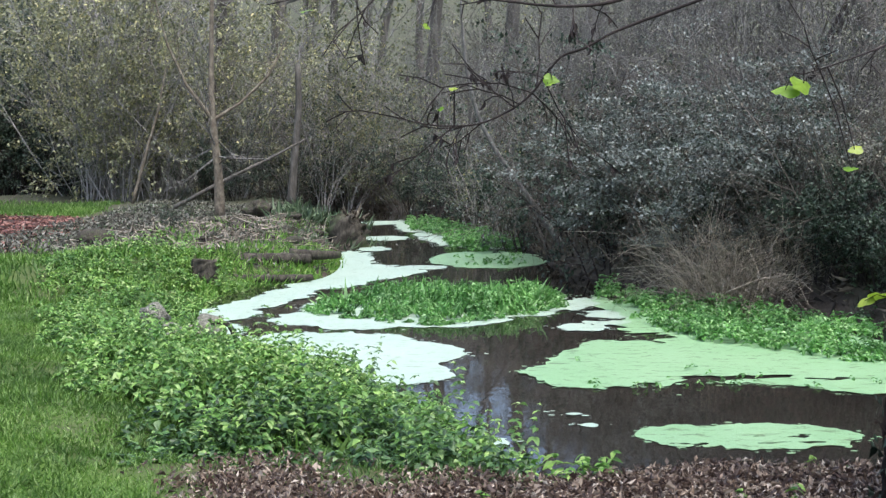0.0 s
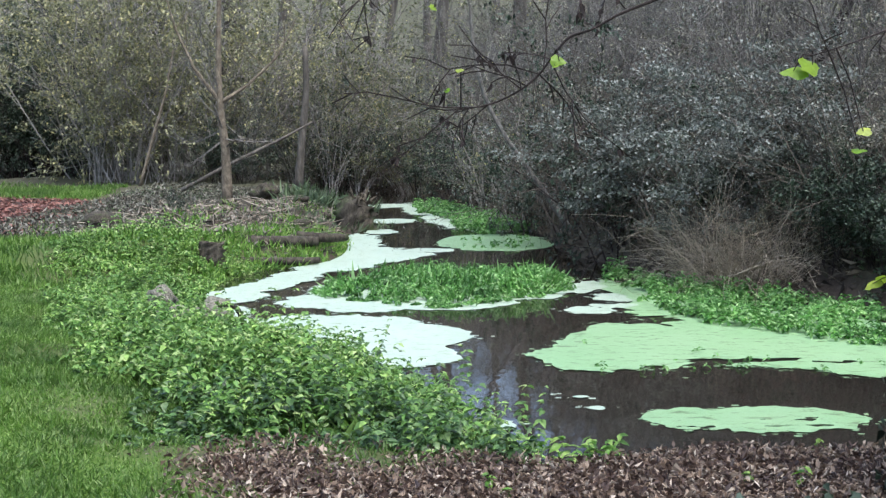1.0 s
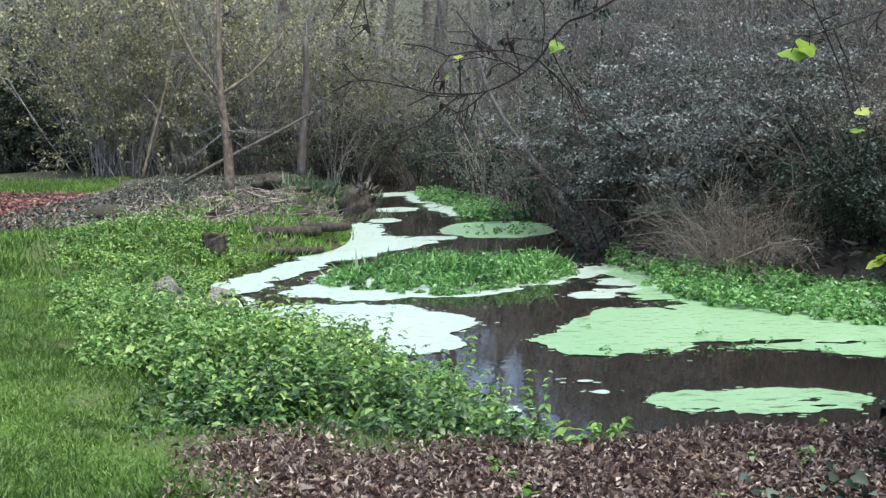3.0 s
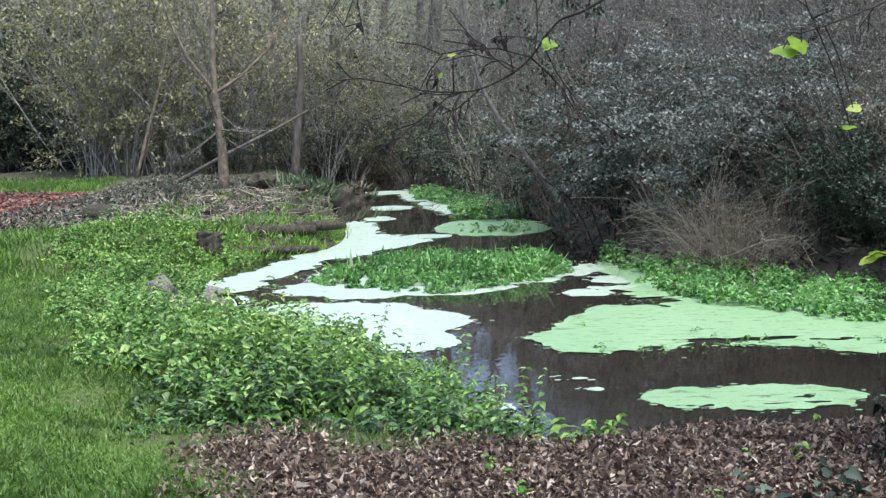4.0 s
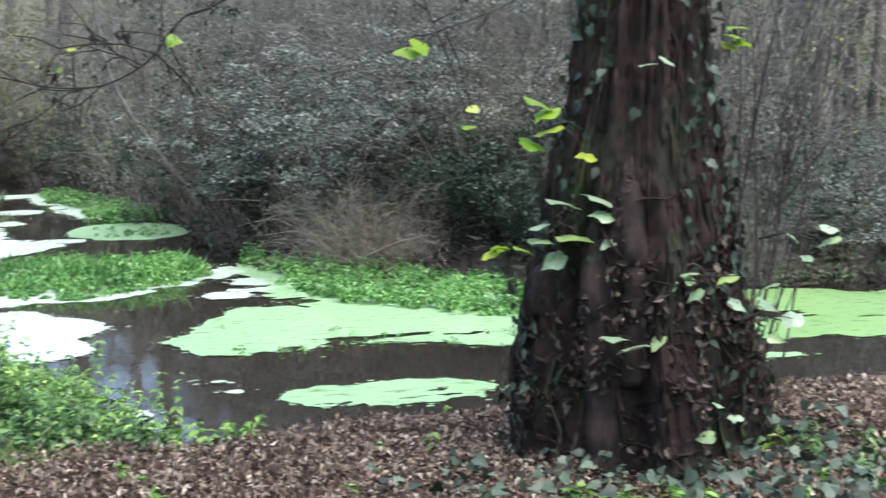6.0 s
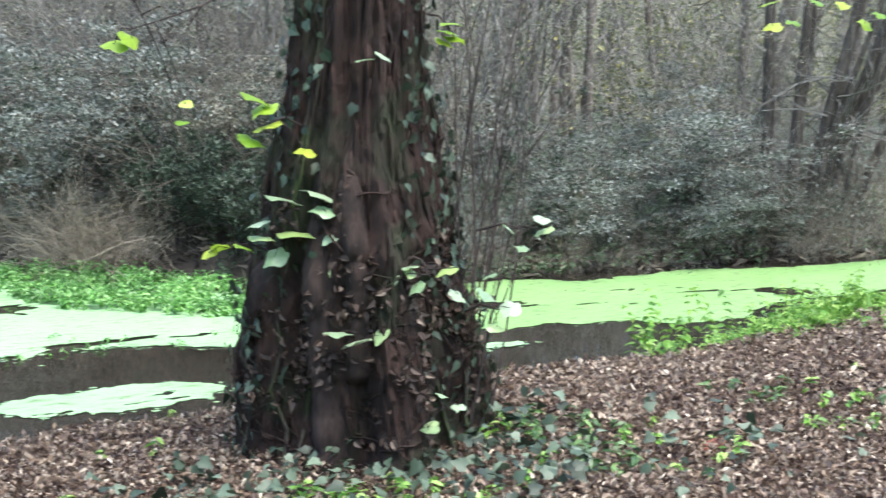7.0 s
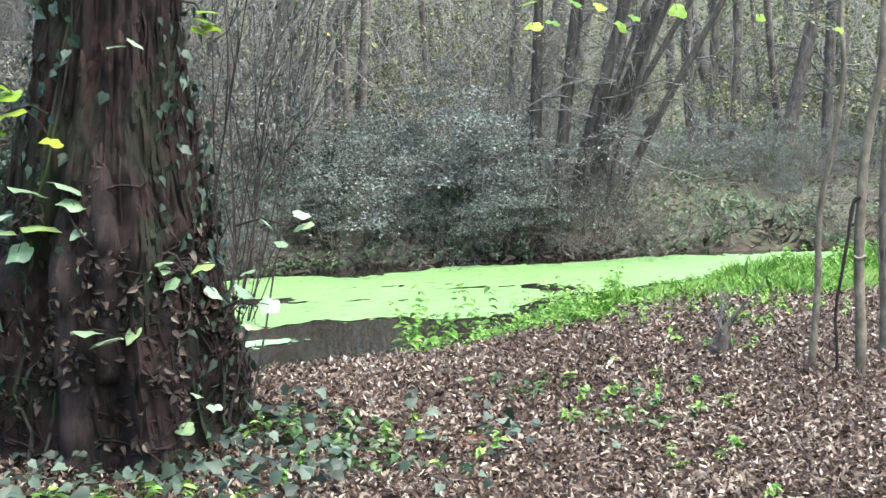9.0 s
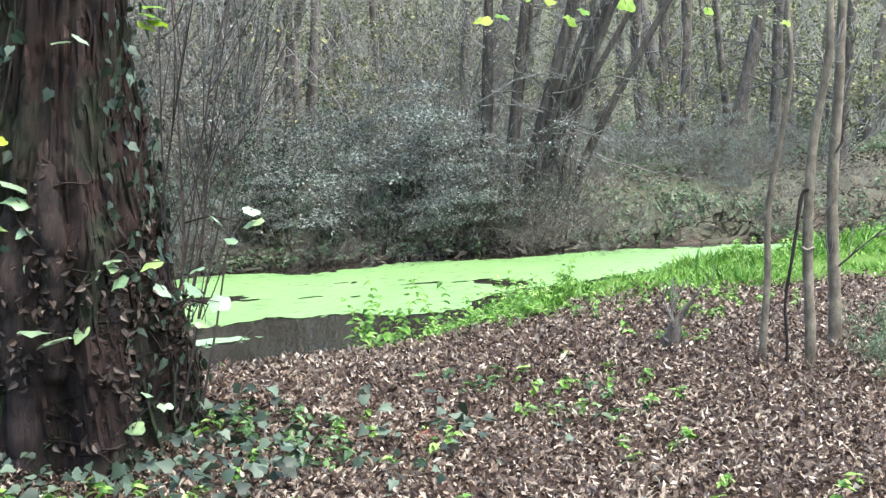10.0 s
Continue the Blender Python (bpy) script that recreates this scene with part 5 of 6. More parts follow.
        P = trunk_at(tt, zz) + np.stack([np.cos(tt), np.sin(tt), 0 * tt], 1) * rng.uniform(0.002, 0.02)
        g.tube(P, np.linspace(0.005, 0.002, m) * rng.uniform(0.6, 1.6), 4)
    tagged(part("rootlet_mat", g, M_BARK_BIG, tree, "fine brown rootlets matted over the bark"), kind="stuff")
    # thin whips rising beside the trunk
    g, tips = Geo(), []
    for k in range(10):
        p = (2.80 + rng.uniform(-0.1, 0.16), 5.22 + rng.uniform(-0.15, 0.3), rng.uniform(-0.05, 0.5))
        d = (rng.normal(0.10, 0.12), rng.normal(-0.02, 0.1), 1.0)
        branch(g, rng, tips, p, d, rng.uniform(1.0, 2.3), 0.008, 1, 0.05, 0.0, 4, 0.5, 0.3)
    part("sucker_growth", g, M_TWIG_DARK, tree, "thin dark shoots beside the trunk")
    tagged(tree, "old thick tree with dark ridged bark, ivy and burrs", "tree", kind="thing")


make_great_tree()


def shoot(start, leaves_at, material, size, seed, label, twig=M_TWIG_DARK, flat=0.75):
    """A leafy shoot: a bent twig with a stalked leaf at each place."""
    rng = np.random.default_rng(seed)
    thing = new("leafy_shoot")
    thing.location = start
    s = np.array(start, float)
    L = np.array(leaves_at, float) - s
    g, gl = Geo(), Geo()
    mid = L.mean(0)
    g.tube([np.zeros(3), mid * 0.5 + (0, 0, 0.03), mid], [0.006, 0.0045, 0.003], 5)
    for q in L:
        f = rng.uniform(0.35, 1.0)
        a = mid * f
        g.tube([a, (a + q) / 2 + (0, 0, 0.02), q], [0.003, 0.002, 0.0015], 4)
    n = len(L)
    side = np.stack([rng.choice([-1.0, 1.0], n) * 0.92 + rng.normal(0, 0.35, n), rng.normal(-0.3, 0.5, n), rng.normal(-0.12, 0.3, n)], 1)
    k = size * rng.uniform(0.6, 1.0, n)
    side = side / np.linalg.norm(side, axis=1)[:, None]
    gl.leaves(L - side * k[:, None] * 0.5, side, np.array([0, -0.30, flat]) + 0.45 * unit(rng, n), k, k * 0.8, droop=0.25, fold=-0.10, fine="heart")
    part("twig", g, twig, thing)
    part("leaves", gl, material, thing, smooth=True)
    return tagged(thing, label, "shoot", "leafy shoots", kind="thing")


LIME = "drooping shoot with pale green lime leaves"
YELL = "thin shoot with yellow-green autumn leaves"
shoot((2.08, 5.20, 1.45), [(1.89, 5.17, 1.57), (1.90, 5.16, 1.53), (1.91, 5.16, 1.46), (1.86, 5.18, 1.40), (2.06, 5.11, 1.35)], M_LIME, 0.14, 1, YELL)
shoot((2.05, 5.18, 1.10), [(1.98, 5.14, 1.16), (1.86, 5.18, 1.06), (1.89, 5.17, 1.00), (1.93, 5.16, 0.91), (2.02, 5.12, 1.02), (2.11, 5.09, 1.18)], M_LIME_PALE, 0.17, 2, LIME)
shoot((1.95, 5.22, 0.92), [(1.82, 5.19, 0.96), (1.72, 5.23, 0.97), (1.67, 5.23, 0.94)], M_LIME, 0.10, 3, YELL)
shoot((2.2, 5.02, 1.0), [(2.12, 5.03, 0.99), (2.23, 4.98, 0.92), (2.09, 5.04, 0.85), (2.11, 5.05, 1.11)], M_LIME_PALE, 0.12, 4, LIME)
shoot((2.45, 4.92, 0.9), [(2.41, 4.88, 0.87), (2.33, 4.90, 0.81), (2.42, 4.88, 0.84), (2.43, 4.86, 0.78), (2.55, 4.82, 0.85), (2.60, 4.80, 0.74), (2.72, 4.76, 0.82)], M_LIME_PALE, 0.11, 5, LIME)
shoot((2.25, 4.95, 0.5), [(2.12, 4.92, 0.62), (2.17, 4.90, 0.58), (2.27, 4.88, 0.59)], M_LIME_PALE, 0.14, 6, LIME)
shoot((2.35, 5.05, 1.65), [(2.29, 4.99, 1.72), (2.36, 4.96, 1.73)], M_LIME_PALE, 0.10, 7, LIME)
shoot((2.80, 5.0, 0.98), [(2.82, 4.75, 1.01), (2.94, 4.68, 1.05), (2.94, 4.69, 1.00), (2.86, 4.73, 0.93)], M_LIME_PALE, 0.09, 8, LIME)
shoot((2.58, 5.0, 1.9), [(2.62, 4.86, 1.86), (2.64, 4.86, 1.80), (2.60, 4.87, 1.78), (2.61, 4.87, 1.83)], M_LIME, 0.12, 9, YELL)
shoot((2.75, 5.05, 0.62), [(2.78, 4.86, 0.72), (2.86, 4.83, 0.66), (2.80, 4.84, 0.58)], M_LIME_PALE, 0.12, 10, LIME)
shoot((2.55, 4.9, 0.25), [(2.52, 4.80, 0.33), (2.58, 4.78, 0.28), (2.45, 4.80, 0.20)], M_LIME_PALE, 0.09, 11, LIME)


# ---- the branch that hangs over the view ----
def make_hanging_branch(name, pts, radii, twigs, leaves_at, size, seed, label, dry=0):
    rng = np.random.default_rng(seed)
    p = np.array(pts, float)
    k = np.linspace(0, len(p) - 1, (len(p) - 1) * 4 + 1)
    sm = np.stack([np.interp(k, np.arange(len(p)), p[:, a]) for a in range(3)], 1)
    for _ in range(2):
        sm[1:-1] = 0.25 * sm[:-2] + 0.5 * sm[1:-1] + 0.25 * sm[2:]
    thing = new(name)
    thing.location = sm[0]
    o = sm[0].copy()
    g = Geo()
    g.tube(sm - o, np.interp(k, np.linspace(0, len(p) - 1, len(radii)), radii), 6, 0.06, rng)
    part("limb", g, M_TWIG_DARK, thing, smooth=True)
    g, tips = Geo(), []
    for _ in range(twigs):
        j = int(rng.uniform(0.45, 0.98) * (len(sm) - 1))
        branch(g, rng, tips, sm[j] - o, (rng.normal(-0.3, 0.6), rng.normal(0, 0.4), rng.normal(-0.1, 0.7)), rng.uniform(0.12, 0.36), 0.003, 1, 0.16, -0.03, 3, 0.8, 0.5)
    for q in leaves_at:
        j = int(np.argmin(np.linalg.norm(sm - np.array(q), axis=1)))
        g.tube([sm[j] - o, (sm[j] + np.array(q)) / 2 - o + (0, 0, 0.03), np.array(q) - o], [0.0035, 0.0025, 0.0015], 4)
    tagged(part("twig_growth", g, M_TWIG_DARK, thing), kind="stuff")
    n = len(leaves_at)
    gl = Geo()
    side = np.stack([rng.choice([-1.0, 1.0], n), rng.normal(0, 0.3, n), rng.normal(0.0, 0.25, n)], 1)
    side /= np.linalg.norm(side, axis=1)[:, None]
    s = np.array(size) * np.ones(n)
    gl.leaves(np.array(leaves_at) - o - side * s[:, None] * 0.5, side, np.tile([0, -0.7, 0.6], (n, 1)) + 0.6 * unit(rng, n), s, s * 0.8, fold=-0.08, fine="heart")
    part("leaves", gl, M_LIME, thing, "yellow-green leaves", smooth=True)
    if dry:
        gd = Geo()
        i = rng.integers(0, len(tips), dry)
        gd.leaves(np.array([tips[q][0] for q in i]), np.array([0, 0, -1.0]) + 0.5 * unit(rng, dry), unit(rng, dry), rng.uniform(0.02, 0.05, dry), 0.018, fine=True, fold=0.4)
        part("dry_leaves", gd, M_TWIG_DARK, thing, "small shrivelled dark leaves")
    return tagged(thing, label, "branch", kind="thing")


make_hanging_branch("overhanging_branch", [(2.35, 5.22, 3.0), (1.6, 4.75, 2.4), (1.0, 4.55, 2.1), (0.59, 4.57, 1.96), (0.49, 4.58, 1.90), (0.41, 4.59, 1.88), (0.36, 4.59, 1.82), (0.31, 4.60, 1.75), (0.25, 4.60, 1.70), (0.17, 4.61, 1.66), (0.10, 4.61, 1.64), (-0.02, 4.61, 1.64), (-0.13, 4.61, 1.66), (-0.20, 4.60, 1.71)],
                    [0.018, 0.009, 0.006, 0.005, 0.0045, 0.004, 0.0045, 0.004, 0.0035, 0.003, 0.0025, 0.002], 14, [(0.375, 4.56, 1.795), (0.36, 4.56, 1.78), (0.04, 4.59, 1.77), (-0.01, 4.59, 1.70)], [0.055, 0.04, 0.035, 0.025], 4, "dark bare branch with a few yellow leaves", 30)
make_hanging_branch("overhanging_branch", [(2.35, 5.28, 2.6), (1.8, 4.7, 2.05), (1.5, 4.45, 1.9), (1.3, 4.42, 1.83), (1.2, 4.43, 1.80)],
                    [0.010, 0.005, 0.003, 0.002], 2, [(1.14, 4.44, 1.75), (1.20, 4.43, 1.77), (1.36, 4.39, 1.55), (1.35, 4.39, 1.49)], [0.09, 0.10, 0.05, 0.05], 14, "thin shoot with yellow-green autumn leaves", 0)
make_hanging_branch("overhanging_branch", [(2.35, 5.25, 3.3), (1.4, 4.9, 2.6), (0.9, 4.6, 2.2), (0.60, 4.56, 2.05), (0.40, 4.58, 2.04), (0.1, 4.6, 2.08), (-0.3, 4.6, 2.12), (-0.6, 4.6, 2.06)],
                    [0.02, 0.008, 0.004, 0.002], 8, [(-0.46, 4.58, 2.04), (-0.05, 4.58, 1.98)], [0.05, 0.03], 6, "dark bare branch with a few yellow leaves", 18)
make_hanging_branch("overhanging_branch", [(5.90, 4.30, 2.4), (5.3, 4.4, 2.2), (4.9, 4.6, 2.12), (4.5, 4.9, 2.08), (4.2, 5.1, 2.1)],
                    [0.014, 0.006, 0.003], 6, [(4.91, 4.52, 1.93), (4.72, 4.70, 1.86), (4.65, 4.76, 1.95), (4.56, 4.84, 1.97), (4.40, 4.98, 1.86), (4.38, 5.00, 1.97), (4.47, 4.92, 1.88), (5.25, 4.3, 1.9), (5.6, 4.1, 1.85), (4.77, 4.65, 1.9)], [0.11, 0.09, 0.08, 0.09, 0.10, 0.09, 0.09, 0.07, 0.06, 0.08], 8, "thin branch with hanging yellow-green leaves")


# ---- saplings and small things on the near bank ----
stem("sapling", [(5.99, 4.51, -0.14), (6.00, 4.50, 0.18), (6.01, 4.49, 0.55), (6.00, 4.50, 0.79), (6.01, 4.49, 1.01), (6.04, 4.45, 1.28), (6.06, 4.42, 1.55), (6.06, 4.42, 1.73), (6.04, 4.45, 1.99), (6.08, 4.42, 2.6), (6.1, 4.4, 3.6)], [0.022, 0.017, 0.014, 0.010], M_BARK_PALE, "slender crooked pale sapling beside the stream", "sapling", 5, 21, 0.4, group="saplings on the bank", from_top=0.6)
sap = stem("sapling", [(6.14, 4.31, -0.12), (6.15, 4.30, 0.19), (6.13, 4.32, 0.49), (6.13, 4.33, 0.74), (6.13, 4.33, 1.01), (6.14, 4.32, 1.31), (6.17, 4.27, 1.61), (6.18, 4.26, 1.81), (6.17, 4.27, 1.99), (6.2, 4.25, 3.0), (6.2, 4.2, 4.2)], [0.031, 0.027, 0.022, 0.014], M_BARK_PALE, "young sapling with a cord tied round its stem", "sapling", 6, 22, 0.5, group="saplings on the bank", from_top=0.6)
g = Geo()
ang = np.linspace(0, 2 * np.pi, 17)
g.tube(np.stack([0.032 * np.cos(ang) - 0.01, 0.032 * np.sin(ang) + 0.015, 0.80 + 0.006 * np.sin(3 * ang)], 1), np.full(17, 0.006), 5)
part("cord", g, M_STRAW, sap, "pale cord tied round the stem")
stem("sapling", [(6.79, 4.60, -0.10), (6.79, 4.60, 0.20), (6.78, 4.62, 0.57), (6.77, 4.64, 0.90), (6.77, 4.63, 1.22), (6.78, 4.62, 1.55), (6.78, 4.62, 1.84), (6.78, 4.62, 2.03), (6.8, 4.6, 3.0), (6.85, 4.6, 4.4)], [0.040, 0.033, 0.028, 0.014], M_BARK_PALE, "pale mottled young tree stem on the bank", "sapling", 9, 23, 0.6, group="saplings on the bank", from_top=0.15)
stem("hanging_vine", [(6.11, 4.32, 1.00), (6.09, 4.35, 0.98), (6.08, 4.36, 0.80), (6.06, 4.38, 0.59), (6.05, 4.41, 0.37), (6.06, 4.39, 0.19), (6.06, 4.39, -0.00)], [0.012, 0.010, 0.008], M_TWIG_DARK, "dark dead vine hanging beside a sapling", "vine", 0, 24, lumps=0.12, sides=6)
stem("dead_twig_stump", [(5.89, 5.10, -0.08), (5.90, 5.08, 0.10), (5.94, 5.04, 0.25), (6.03, 4.95, 0.42)], [0.085, 0.05, 0.014, 0.005], M_TWIG_RED, "small dead forked stump among fallen leaves", "stump", 6, 25, 0.25, from_top=0.3, lumps=0.15)
for i, (x, y) in enumerate(((6.6, 4.25), (6.9, 4.0), (6.45, 3.85), (7.1, 4.5))):
    r9 = np.random.default_rng(200 + i)
    plant("green", x, y, 0.32 + 0.05 * i, r9)
lump("terracotta_shard", 3.63, 4.43, float(height(3.63, 4.43)) + 0.02, (0.09, 0.04, 0.025), 4, bark_material("terracotta", (0.22, 0.07, 0.04), (0.42, 0.17, 0.11), 20.0, 1.0), "small broken reddish terracotta piece among leaves", "shard", 0.3, 2)


def make_ground_ivy():
    rng = np.random.default_rng(31)
    g = Geo()
    x, y, z = scatter(rng, 2600, 0.8, 5.0, 3.2, 5.5, lambda x, y: step(0.1, 0.5, 1.05 - np.hypot((x - 2.5) / 1.35, (y - 4.65) / 0.75) + 0.6 * waves(x, y, 0.3)))
    n = len(x)
    a = rng.uniform(0, 6.28, n)
    size = rng.uniform(0.03, 0.075, n)
    g.leaves(np.stack([x, y, z + rng.uniform(0.01, 0.16, n)], 1), np.stack([np.cos(a), np.sin(a), rng.normal(-0.1, 0.45, n)], 1), np.tile([0.0, -0.2, 1], (n, 1)) + 0.8 * unit(rng, n), size, size * 0.95, droop=0.25, fold=0.08, fine="lobed")
    tagged(part("ground_ivy", g, M_IVY, smooth=True), "glossy dark ivy creeping round the tree's foot", "ivy", kind="stuff")


make_ground_ivy()


# ---- the left bank: spoil, logs, stones ----
PALE_STONE = "pale lichened stone at the water's edge"
for i, (x, y, z, size) in enumerate(((-2.64, 12.5, -0.24, (0.17, 0.13, 0.11)), (-2.86, 13.0, -0.14, (0.17, 0.14, 0.13)), (-2.52, 13.85, -0.40, (0.22, 0.18, 0.15)), (-2.48, 12.95, -0.33, (0.09, 0.08, 0.07)))):
    lump("bank_stone", x, y, z, size, 1 + i, M_STONE, PALE_STONE, "stone", 0.35)
stem("driftwood", [(-2.31, 13.0, -0.22), (-2.25, 13.0, -0.195), (-2.17, 13.01, -0.205), (-2.10, 13.02, -0.27), (-2.06, 13.02, -0.5)], [0.014, 0.022, 0.026, 0.028], M_TWIG_DARK, "curved black driftwood arching out of the water", "driftwood", lumps=0.08)
LOG = "weathered fallen log lying on the muddy bank"
stem("log", [(-3.0, 19.0, -0.12), (-2.5, 19.2, -0.14), (-2.0, 19.55, -0.17)], [0.10, 0.095, 0.08], M_WOODEN, LOG, "log", lumps=0.06, sides=10)
stem("log", [(-2.3, 19.7, -0.10), (-1.9, 19.9, -0.15), (-1.62, 20.3, -0.18)], [0.08, 0.075, 0.06], M_WOODEN, LOG, "log", lumps=0.06, sides=10)
stem("log", [(-3.0, 18.3, -0.33), (-2.4, 18.55, -0.36), (-1.9, 18.9, -0.38)], [0.07, 0.06, 0.05], M_WOODEN, LOG, "log", lumps=0.06, sides=10)
stem("tree_stump", [(-3.2, 17.6, -0.42), (-3.2, 17.6, -0.25), (-3.21, 17.6, -0.10), (-3.2, 17.62, 0.0)], [0.24, 0.17, 0.16, 0.15], M_WOODEN, "short rotten tree stump on the bank", "stump", 10, 17, 0.2, M_STALK, 16, from_top=0.2, lumps=0.12)
M_EARTH = bark_material("dug_earth", (0.02, 0.016, 0.012), (0.14, 0.125, 0.095), 14.0, 1.0, 0.95, 0.03, (0.03, 0.05, 0.015))
SOD = "dark clod of dug earth and roots"
rngc = np.random.default_rng(41)
lump("cut_block", -5.85, 22.1, -0.02, (0.34, 0.22, 0.15), 11, M_WOODEN, "grey weathered block of wood on the bank", "wood block", 0.2)
plant("ivy", -5.1, 24.8, 0.2, rngc)
stem("mossy_stump", [(-1.78, 25.0, -0.6), (-1.8, 25.0, -0.3), (-1.82, 25.05, -0.05), (-1.8, 25.1, 0.02)], [0.42, 0.36, 0.33, 0.26], M_WOODEN, "mossy stump standing at the water's edge", "stump", 26, 13, 0.3, M_STALK, 18, from_top=0.1, lumps=0.12)
plant("green", -1.8, 25.2, 0.3, rngc)
lump("root_clod", -4.0, 28.6, 0.06, (0.30, 0.26, 0.2), 14, M_WOODEN, SOD, "clod", 0.6)
for i in range(90):
    x, y = rngc.normal(-4.1, 1.1), rngc.uniform(20.5, 29.0)
    s = rngc.uniform(0.04, 0.15)
    lump("earth_clod", x, y, float(height(x, y)) + s * 0.2, (s * 1.5, s, s * 0.7), 50 + i, M_EARTH, SOD, "clod", 0.9, 2)


def make_brash():
    rng = np.random.default_rng(43)
    g = Geo()
    for _ in range(520):
        x, y = rng.normal(-3.9, 1.0), rng.uniform(19.5, 29.5)
        if off_water(np.array([x]), np.array([y]))[0] < 0.1:
            continue
        a, L = rng.uniform(0, 6.28), rng.uniform(0.15, 0.7)
        z = float(height(x, y)) + rng.uniform(0.01, 0.10)
        p = sweep(rng, (x, y, z), (math.cos(a), math.sin(a), rng.normal(0.05, 0.15)), L, 0.12, -0.02, 3)
        g.tube(p, np.linspace(0.012, 0.004, 4) * rng.uniform(0.6, 1.5), 4)
    x, y, z = scatter(rng, 9000, -6.5, -1.6, 19, 30, lambda x, y: step(0.1, 0.4, off_water(x, y)) * np.exp(-(((x + 4.0) / 1.7) ** 4)))
    n = len(x)
    g.leaves(np.stack([x, y, z + rng.uniform(0, 0.05, n)], 1), np.stack([rng.normal(0, 1, n), rng.normal(0, 1, n), rng.normal(0.1, 0.5, n)], 1), unit(rng, n), rng.uniform(0.06, 0.22, n), 0.03, fold=0.3)
    gd = Geo()
    x, y, z = scatter(rng, 16000, -7.5, -1.6, 18.5, 34, lambda x, y: step(0.1, 0.4, off_water(x, y)) * (1 - covers(x, y)[0]))
    n = len(x)
    gd.leaves(np.stack([x, y, z + rng.uniform(0, 0.06, n)], 1), np.stack([rng.normal(0, 1, n), rng.normal(0, 1, n), rng.normal(0.1, 0.6, n)], 1), unit(rng, n), rng.uniform(0.05, 0.15, n), 0.04, fold=0.3)
    tagged(part("spoil_leaves", gd, M_SPOIL), "dark dead leaves and clods on dug soil", "dead leaves", kind="stuff")
    tagged(part("brash_sticks", g, M_STRAW), "scattered cut sticks and dead stalks on mud", "sticks", kind="stuff")
    g = Geo()
    x, y, z = scatter(rng, 30000, -5.2, -1.4, 16.5, 28, lambda x, y: step(0.0, 0.1, off_water(x, y)) * step(0.0, 0.5, waves(x + 4, y, 1.1) + 0.9 * np.exp(-(((x + 2.3) / 0.8) ** 2 + ((y - 19.6) / 1.6) ** 2)) + 0.5 * np.exp(-((y - 17.5) / 1.2) ** 2)) * (1 - 0.75 * step(22.8, 24.0, y)))
    blades(g, rng, x, y, z, 0.17, 0.011, 0.7)
    tagged(part("bank_tufts", g, M_HERB), "tufts of green grass on the muddy point", "grass", kind="stuff")
    g = Geo()
    x, y, z = scatter(rng, 30000, -7.5, -1.6, 19.5, 33, lambda x, y: step(0.1, 0.4, off_water(x, y)) * (0.25 + 0.75 * step(-0.2, 0.4, waves(x, y + 3, 0.6))) * 0.8)
    blades(g, rng, x, y, z, 0.09, 0.014, 0.9)
    tagged(part("mud_moss", g, M_GREEN), "thin moss and grass creeping over dug mud", "moss", kind="stuff")
    g = Geo()
    for cx, cy, n, h in ((-2.7, 26.8, 260, 0.55), (-2.25, 28.8, 260, 0.6), (-3.6, 31.3, 90, 0.6), (-1.85, 25.2, 160, 0.35), (-2.5, 24.0, 160, 0.3)):
        x, y = rng.normal(cx, 0.28, n), rng.normal(cy, 0.35, n)
        blades(g, rng, x, y, np.maximum(height(x, y), WATER), h * 0.75, 0.014, 0.9)
    tagged(part("sedge_tufts", g, M_GREEN), "pale green sedge tufts at the water's edge", "sedge", kind="stuff")


make_brash()
stem("young_bank_tree", [(-5.0, 29.57, -0.15), (-5.0, 29.57, 0.79), (-5.09, 29.55, 1.67), (-5.14, 29.54, 2.55), (-5.08, 29.55, 4.15), (-5.0, 29.5, 7.5)], [0.13, 0.10, 0.072, 0.055, 0.02], M_BARK_PALE, "young bare tree with pale bark and upswept limbs", twigs=16, seed=51, twig_len=1.8, level=2, from_top=0.28,
     limbs=([(-5.14, 29.53, 2.1), (-5.65, 29.45, 2.80), (-6.03, 29.37, 3.67), (-6.3, 29.3, 4.8)], [(-5.07, 29.56, 2.05), (-4.51, 29.65, 2.41), (-3.87, 29.74, 3.02), (-3.4, 29.8, 3.9)]))
stem("dead_tree", [(-3.78, 32.77, -0.1), (-3.66, 32.78, 1.22), (-3.53, 32.80, 2.33), (-3.56, 32.79, 3.43)], [0.12, 0.09, 0.08, 0.07], M_BARK, "snapped grey trunk with a side shoot", "tree", 3, 53, 2.2, level=1, from_top=0.6)
stem("fallen_pole", [(-6.2, 30.4, 0.05), (-4.98, 30.58, 0.70), (-3.93, 30.74, 1.19), (-3.2, 30.9, 1.6)], [0.05, 0.04, 0.02], M_BARK, "pale fallen pole leaning against a tree", "fallen pole")
stem("fallen_pole", [(-7.8, 33.1, -0.05), (-7.42, 33.17, 1.30), (-7.11, 33.23, 2.28), (-6.9, 33.3, 3.4)], [0.045, 0.035, 0.02], M_BARK_PALE, "pale leaning dead pole at the wood's edge", "fallen pole")
stem("leaning_sapling", [(2.0, 21.0, -0.3), (1.41, 20.94, 0.56), (0.89, 20.97, 1.28), (0.54, 20.98, 1.91), (0.34, 20.99, 2.80), (0.28, 21, 4.2)], [0.05, 0.04, 0.03, 0.015], M_TWIG, "thin grey stem leaning out over the stream", "tree", 8, 54, 1.0, level=1)
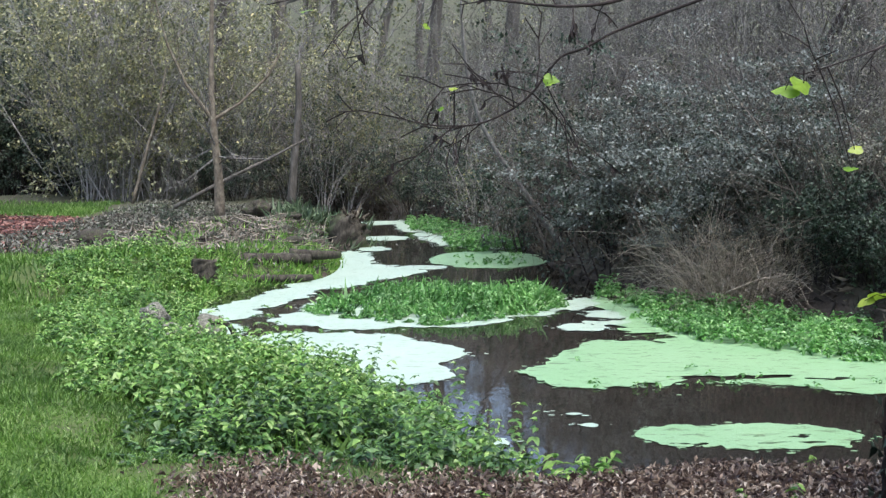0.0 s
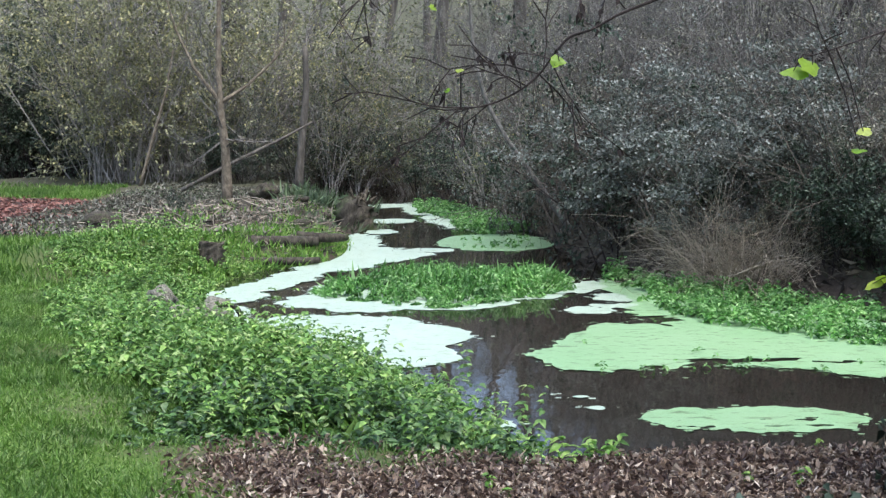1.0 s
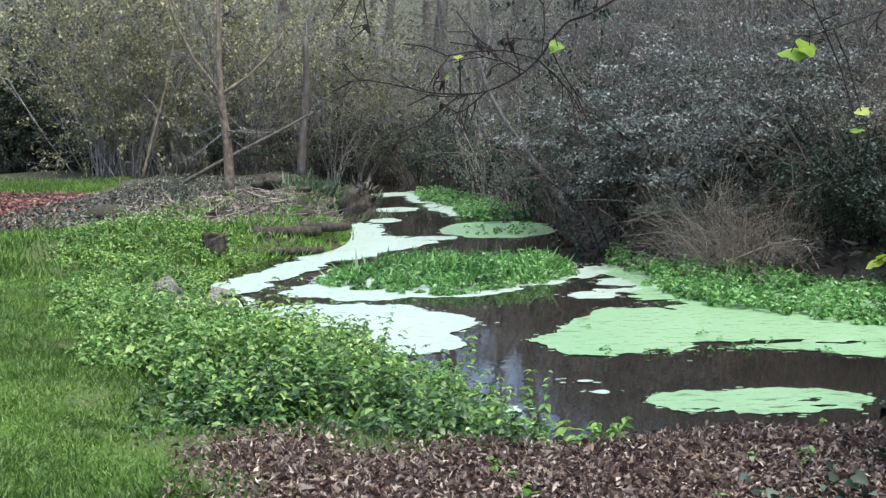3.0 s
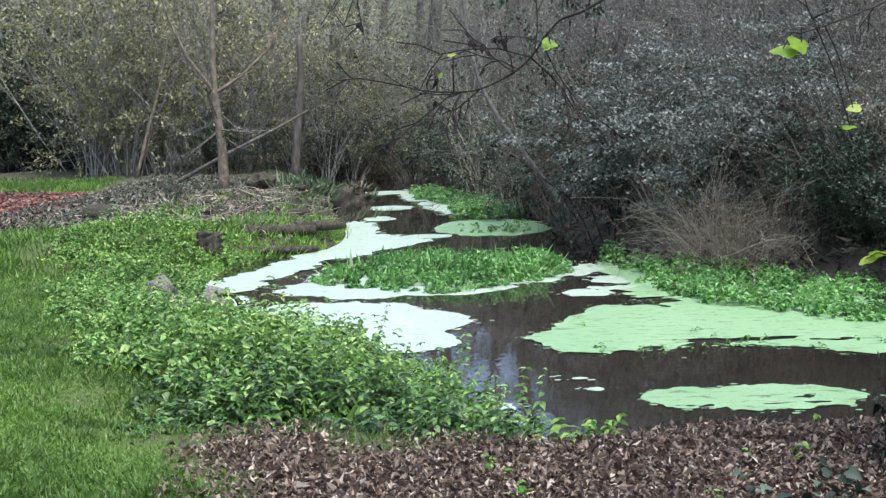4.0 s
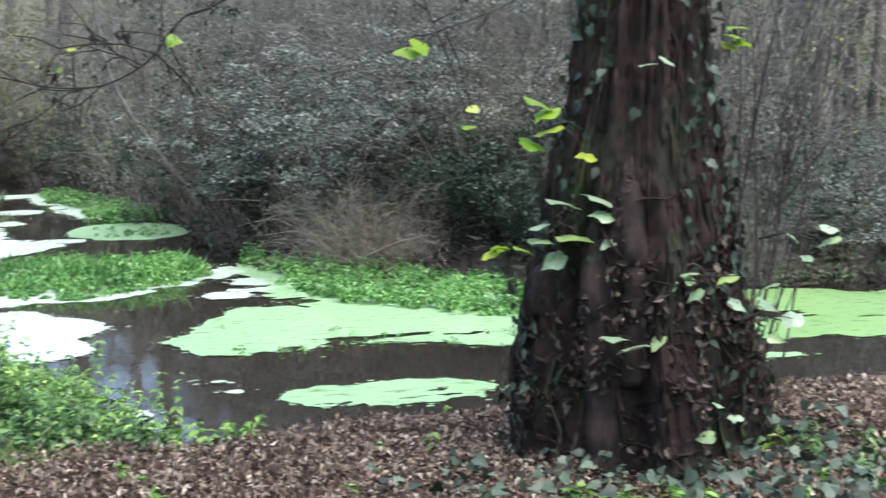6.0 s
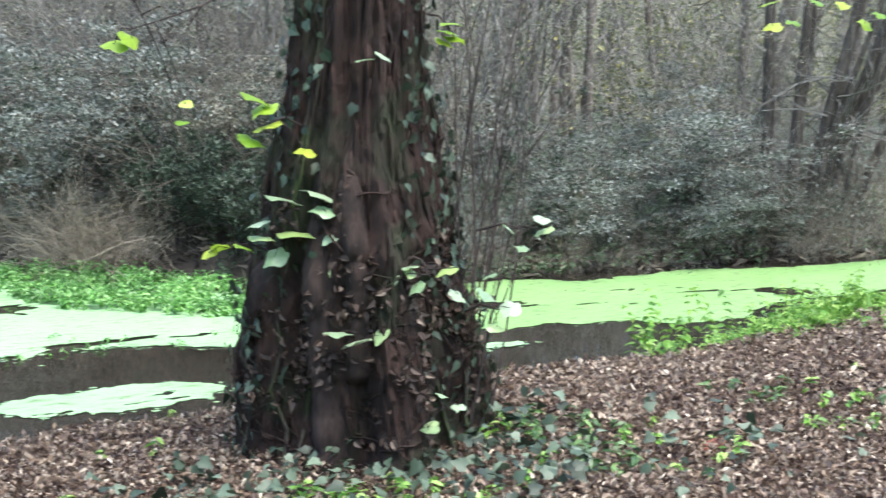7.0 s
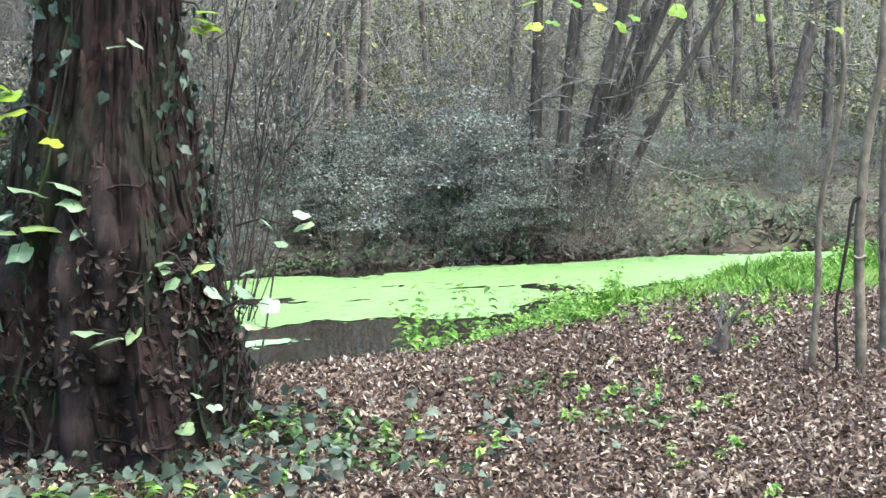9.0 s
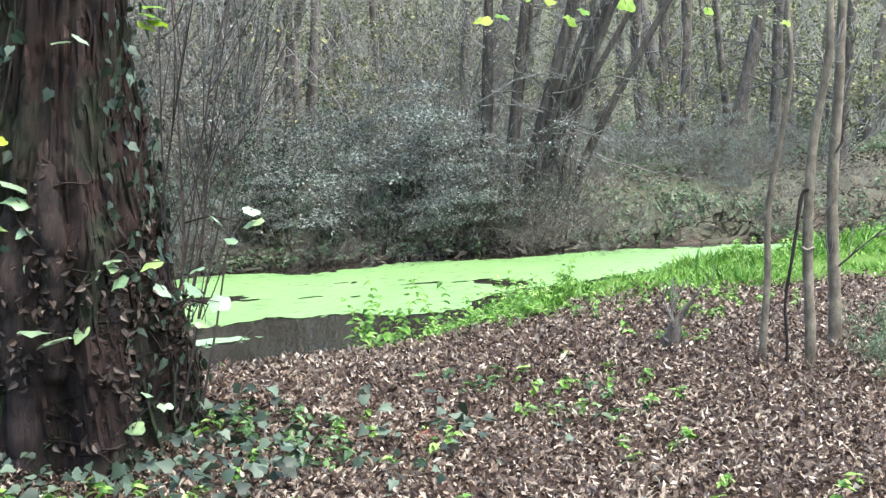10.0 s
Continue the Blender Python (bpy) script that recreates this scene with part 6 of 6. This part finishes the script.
stem("leaning_tree", [(4.7, 19.6, 0.0), (5.0, 19.3, 1.2), (5.2, 19.2, 2.18), (5.65, 19.1, 3.15), (6.3, 19.1, 4.6)], [0.12, 0.09, 0.08, 0.04], M_TWIG_DARK, "dark leaning trunk among the thicket", "tree", 5, 55, 0.9, level=1)
stem("bank_cane", [(2.95, 15.6, -0.35), (3.28, 15.14, -0.20), (3.55, 15.05, -0.05), (3.95, 15.0, 0.02)], [0.012, 0.012, 0.008], M_STRAW, "pale dead cane hanging over the water", "cane")

# ---- trunks of the wood across the stream ----
tree_at(IVIED, 11.8, 21.0, 40, 1.25, 2)
for i, (x, y, dx) in enumerate(((12.45, 20.7, 0.0), (12.7, 20.5, 0.15), (12.9, 20.4, 0.05), (13.05, 20.35, -0.2), (13.25, 20.2, 0.1), (13.4, 20.6, 0.3))):
    z = float(height(x, y))
    stem("coppice_stem", [(x, y, z - 0.2), (x + dx * 0.3, y, z + 1.5), (x + dx, y, z + 3.2), (x + dx * 2, y, z + 7)], [0.10, 0.08, 0.07, 0.04], M_TWIG_RED, "straight grey stem of a coppiced tree", "tree", 5, 60 + i, 1.2, group="coppice stems", from_top=0.45)
for i, (x, y, dx, r) in enumerate(((11.3, 12.9, 0.15, 0.09), (11.45, 12.8, 0.45, 0.11), (11.6, 12.7, 0.30, 0.08), (11.75, 13.0, 0.75, 0.13), (11.9, 12.6, 0.95, 0.07), (11.2, 13.2, 0.02, 0.10), (12.0, 13.1, 0.6, 0.08), (11.5, 13.1, 0.2, 0.06), (11.35, 12.7, 0.62, 0.05), (11.7, 12.5, 0.5, 0.05), (11.55, 12.9, 1.0, 0.06))):
    z = float(height(x, y))
    x += 0.2
    stem("willow_stem", [(x, y, z - 0.2), (x + dx * 0.25, y - dx * 0.2, z + 0.9), (x + dx * 0.6, y - dx * 0.5, z + 1.8), (x + dx * 1.1, y - dx * 0.9, z + 2.9), (x + dx * 2.2, y - dx * 1.8, z + 5.5)], [r * 1.0, r * 0.85, r * 0.65, r * 0.3], M_WILLOW, "grey-brown willow stem leaning over the water", "tree", 9, 70 + i, 1.1, group="willow stems", from_top=0.2, level=2)
for i, (x, y, dx, r) in enumerate(((19.3, 17.7, -0.2, 0.13), (19.5, 17.5, 0.0, 0.12), (19.8, 17.2, 0.0, 0.14), (20.3, 16.5, 0.42, 0.17), (20.9, 15.9, 0.0, 0.13), (17.9, 18.8, 0.3, 0.10), (16.6, 20.1, 0.1, 0.12), (15.4, 20.9, -0.2, 0.09), (18.6, 19.4, 0.5, 0.08), (22.0, 15.2, 0.1, 0.13), (21.5, 17.4, -0.3, 0.10))):
    z = float(height(x, y))
    stem("woodland_trunk", [(x, y, z - 0.2), (x + dx * 0.4, y - dx * 0.4, z + 1.2), (x + dx, y - dx, z + 3.0), (x + dx * 2, y - dx * 2, z + 8)], [r * 1.0, r * 0.8, r * 0.7, r * 0.35], M_TWIG_RED, "upright grey-brown trunk in the open wood", "tree", 6, 80 + i, 1.4, group="woodland trunks", from_top=0.35, level=2)

# models that were not planted
for models in (*KINDS.values(), WOOD, POLE, [IVIED]):
    for thing in models:
        if thing.name not in USED:
            for ob in (*thing.children_recursive, thing):
                bpy.data.objects.remove(ob)
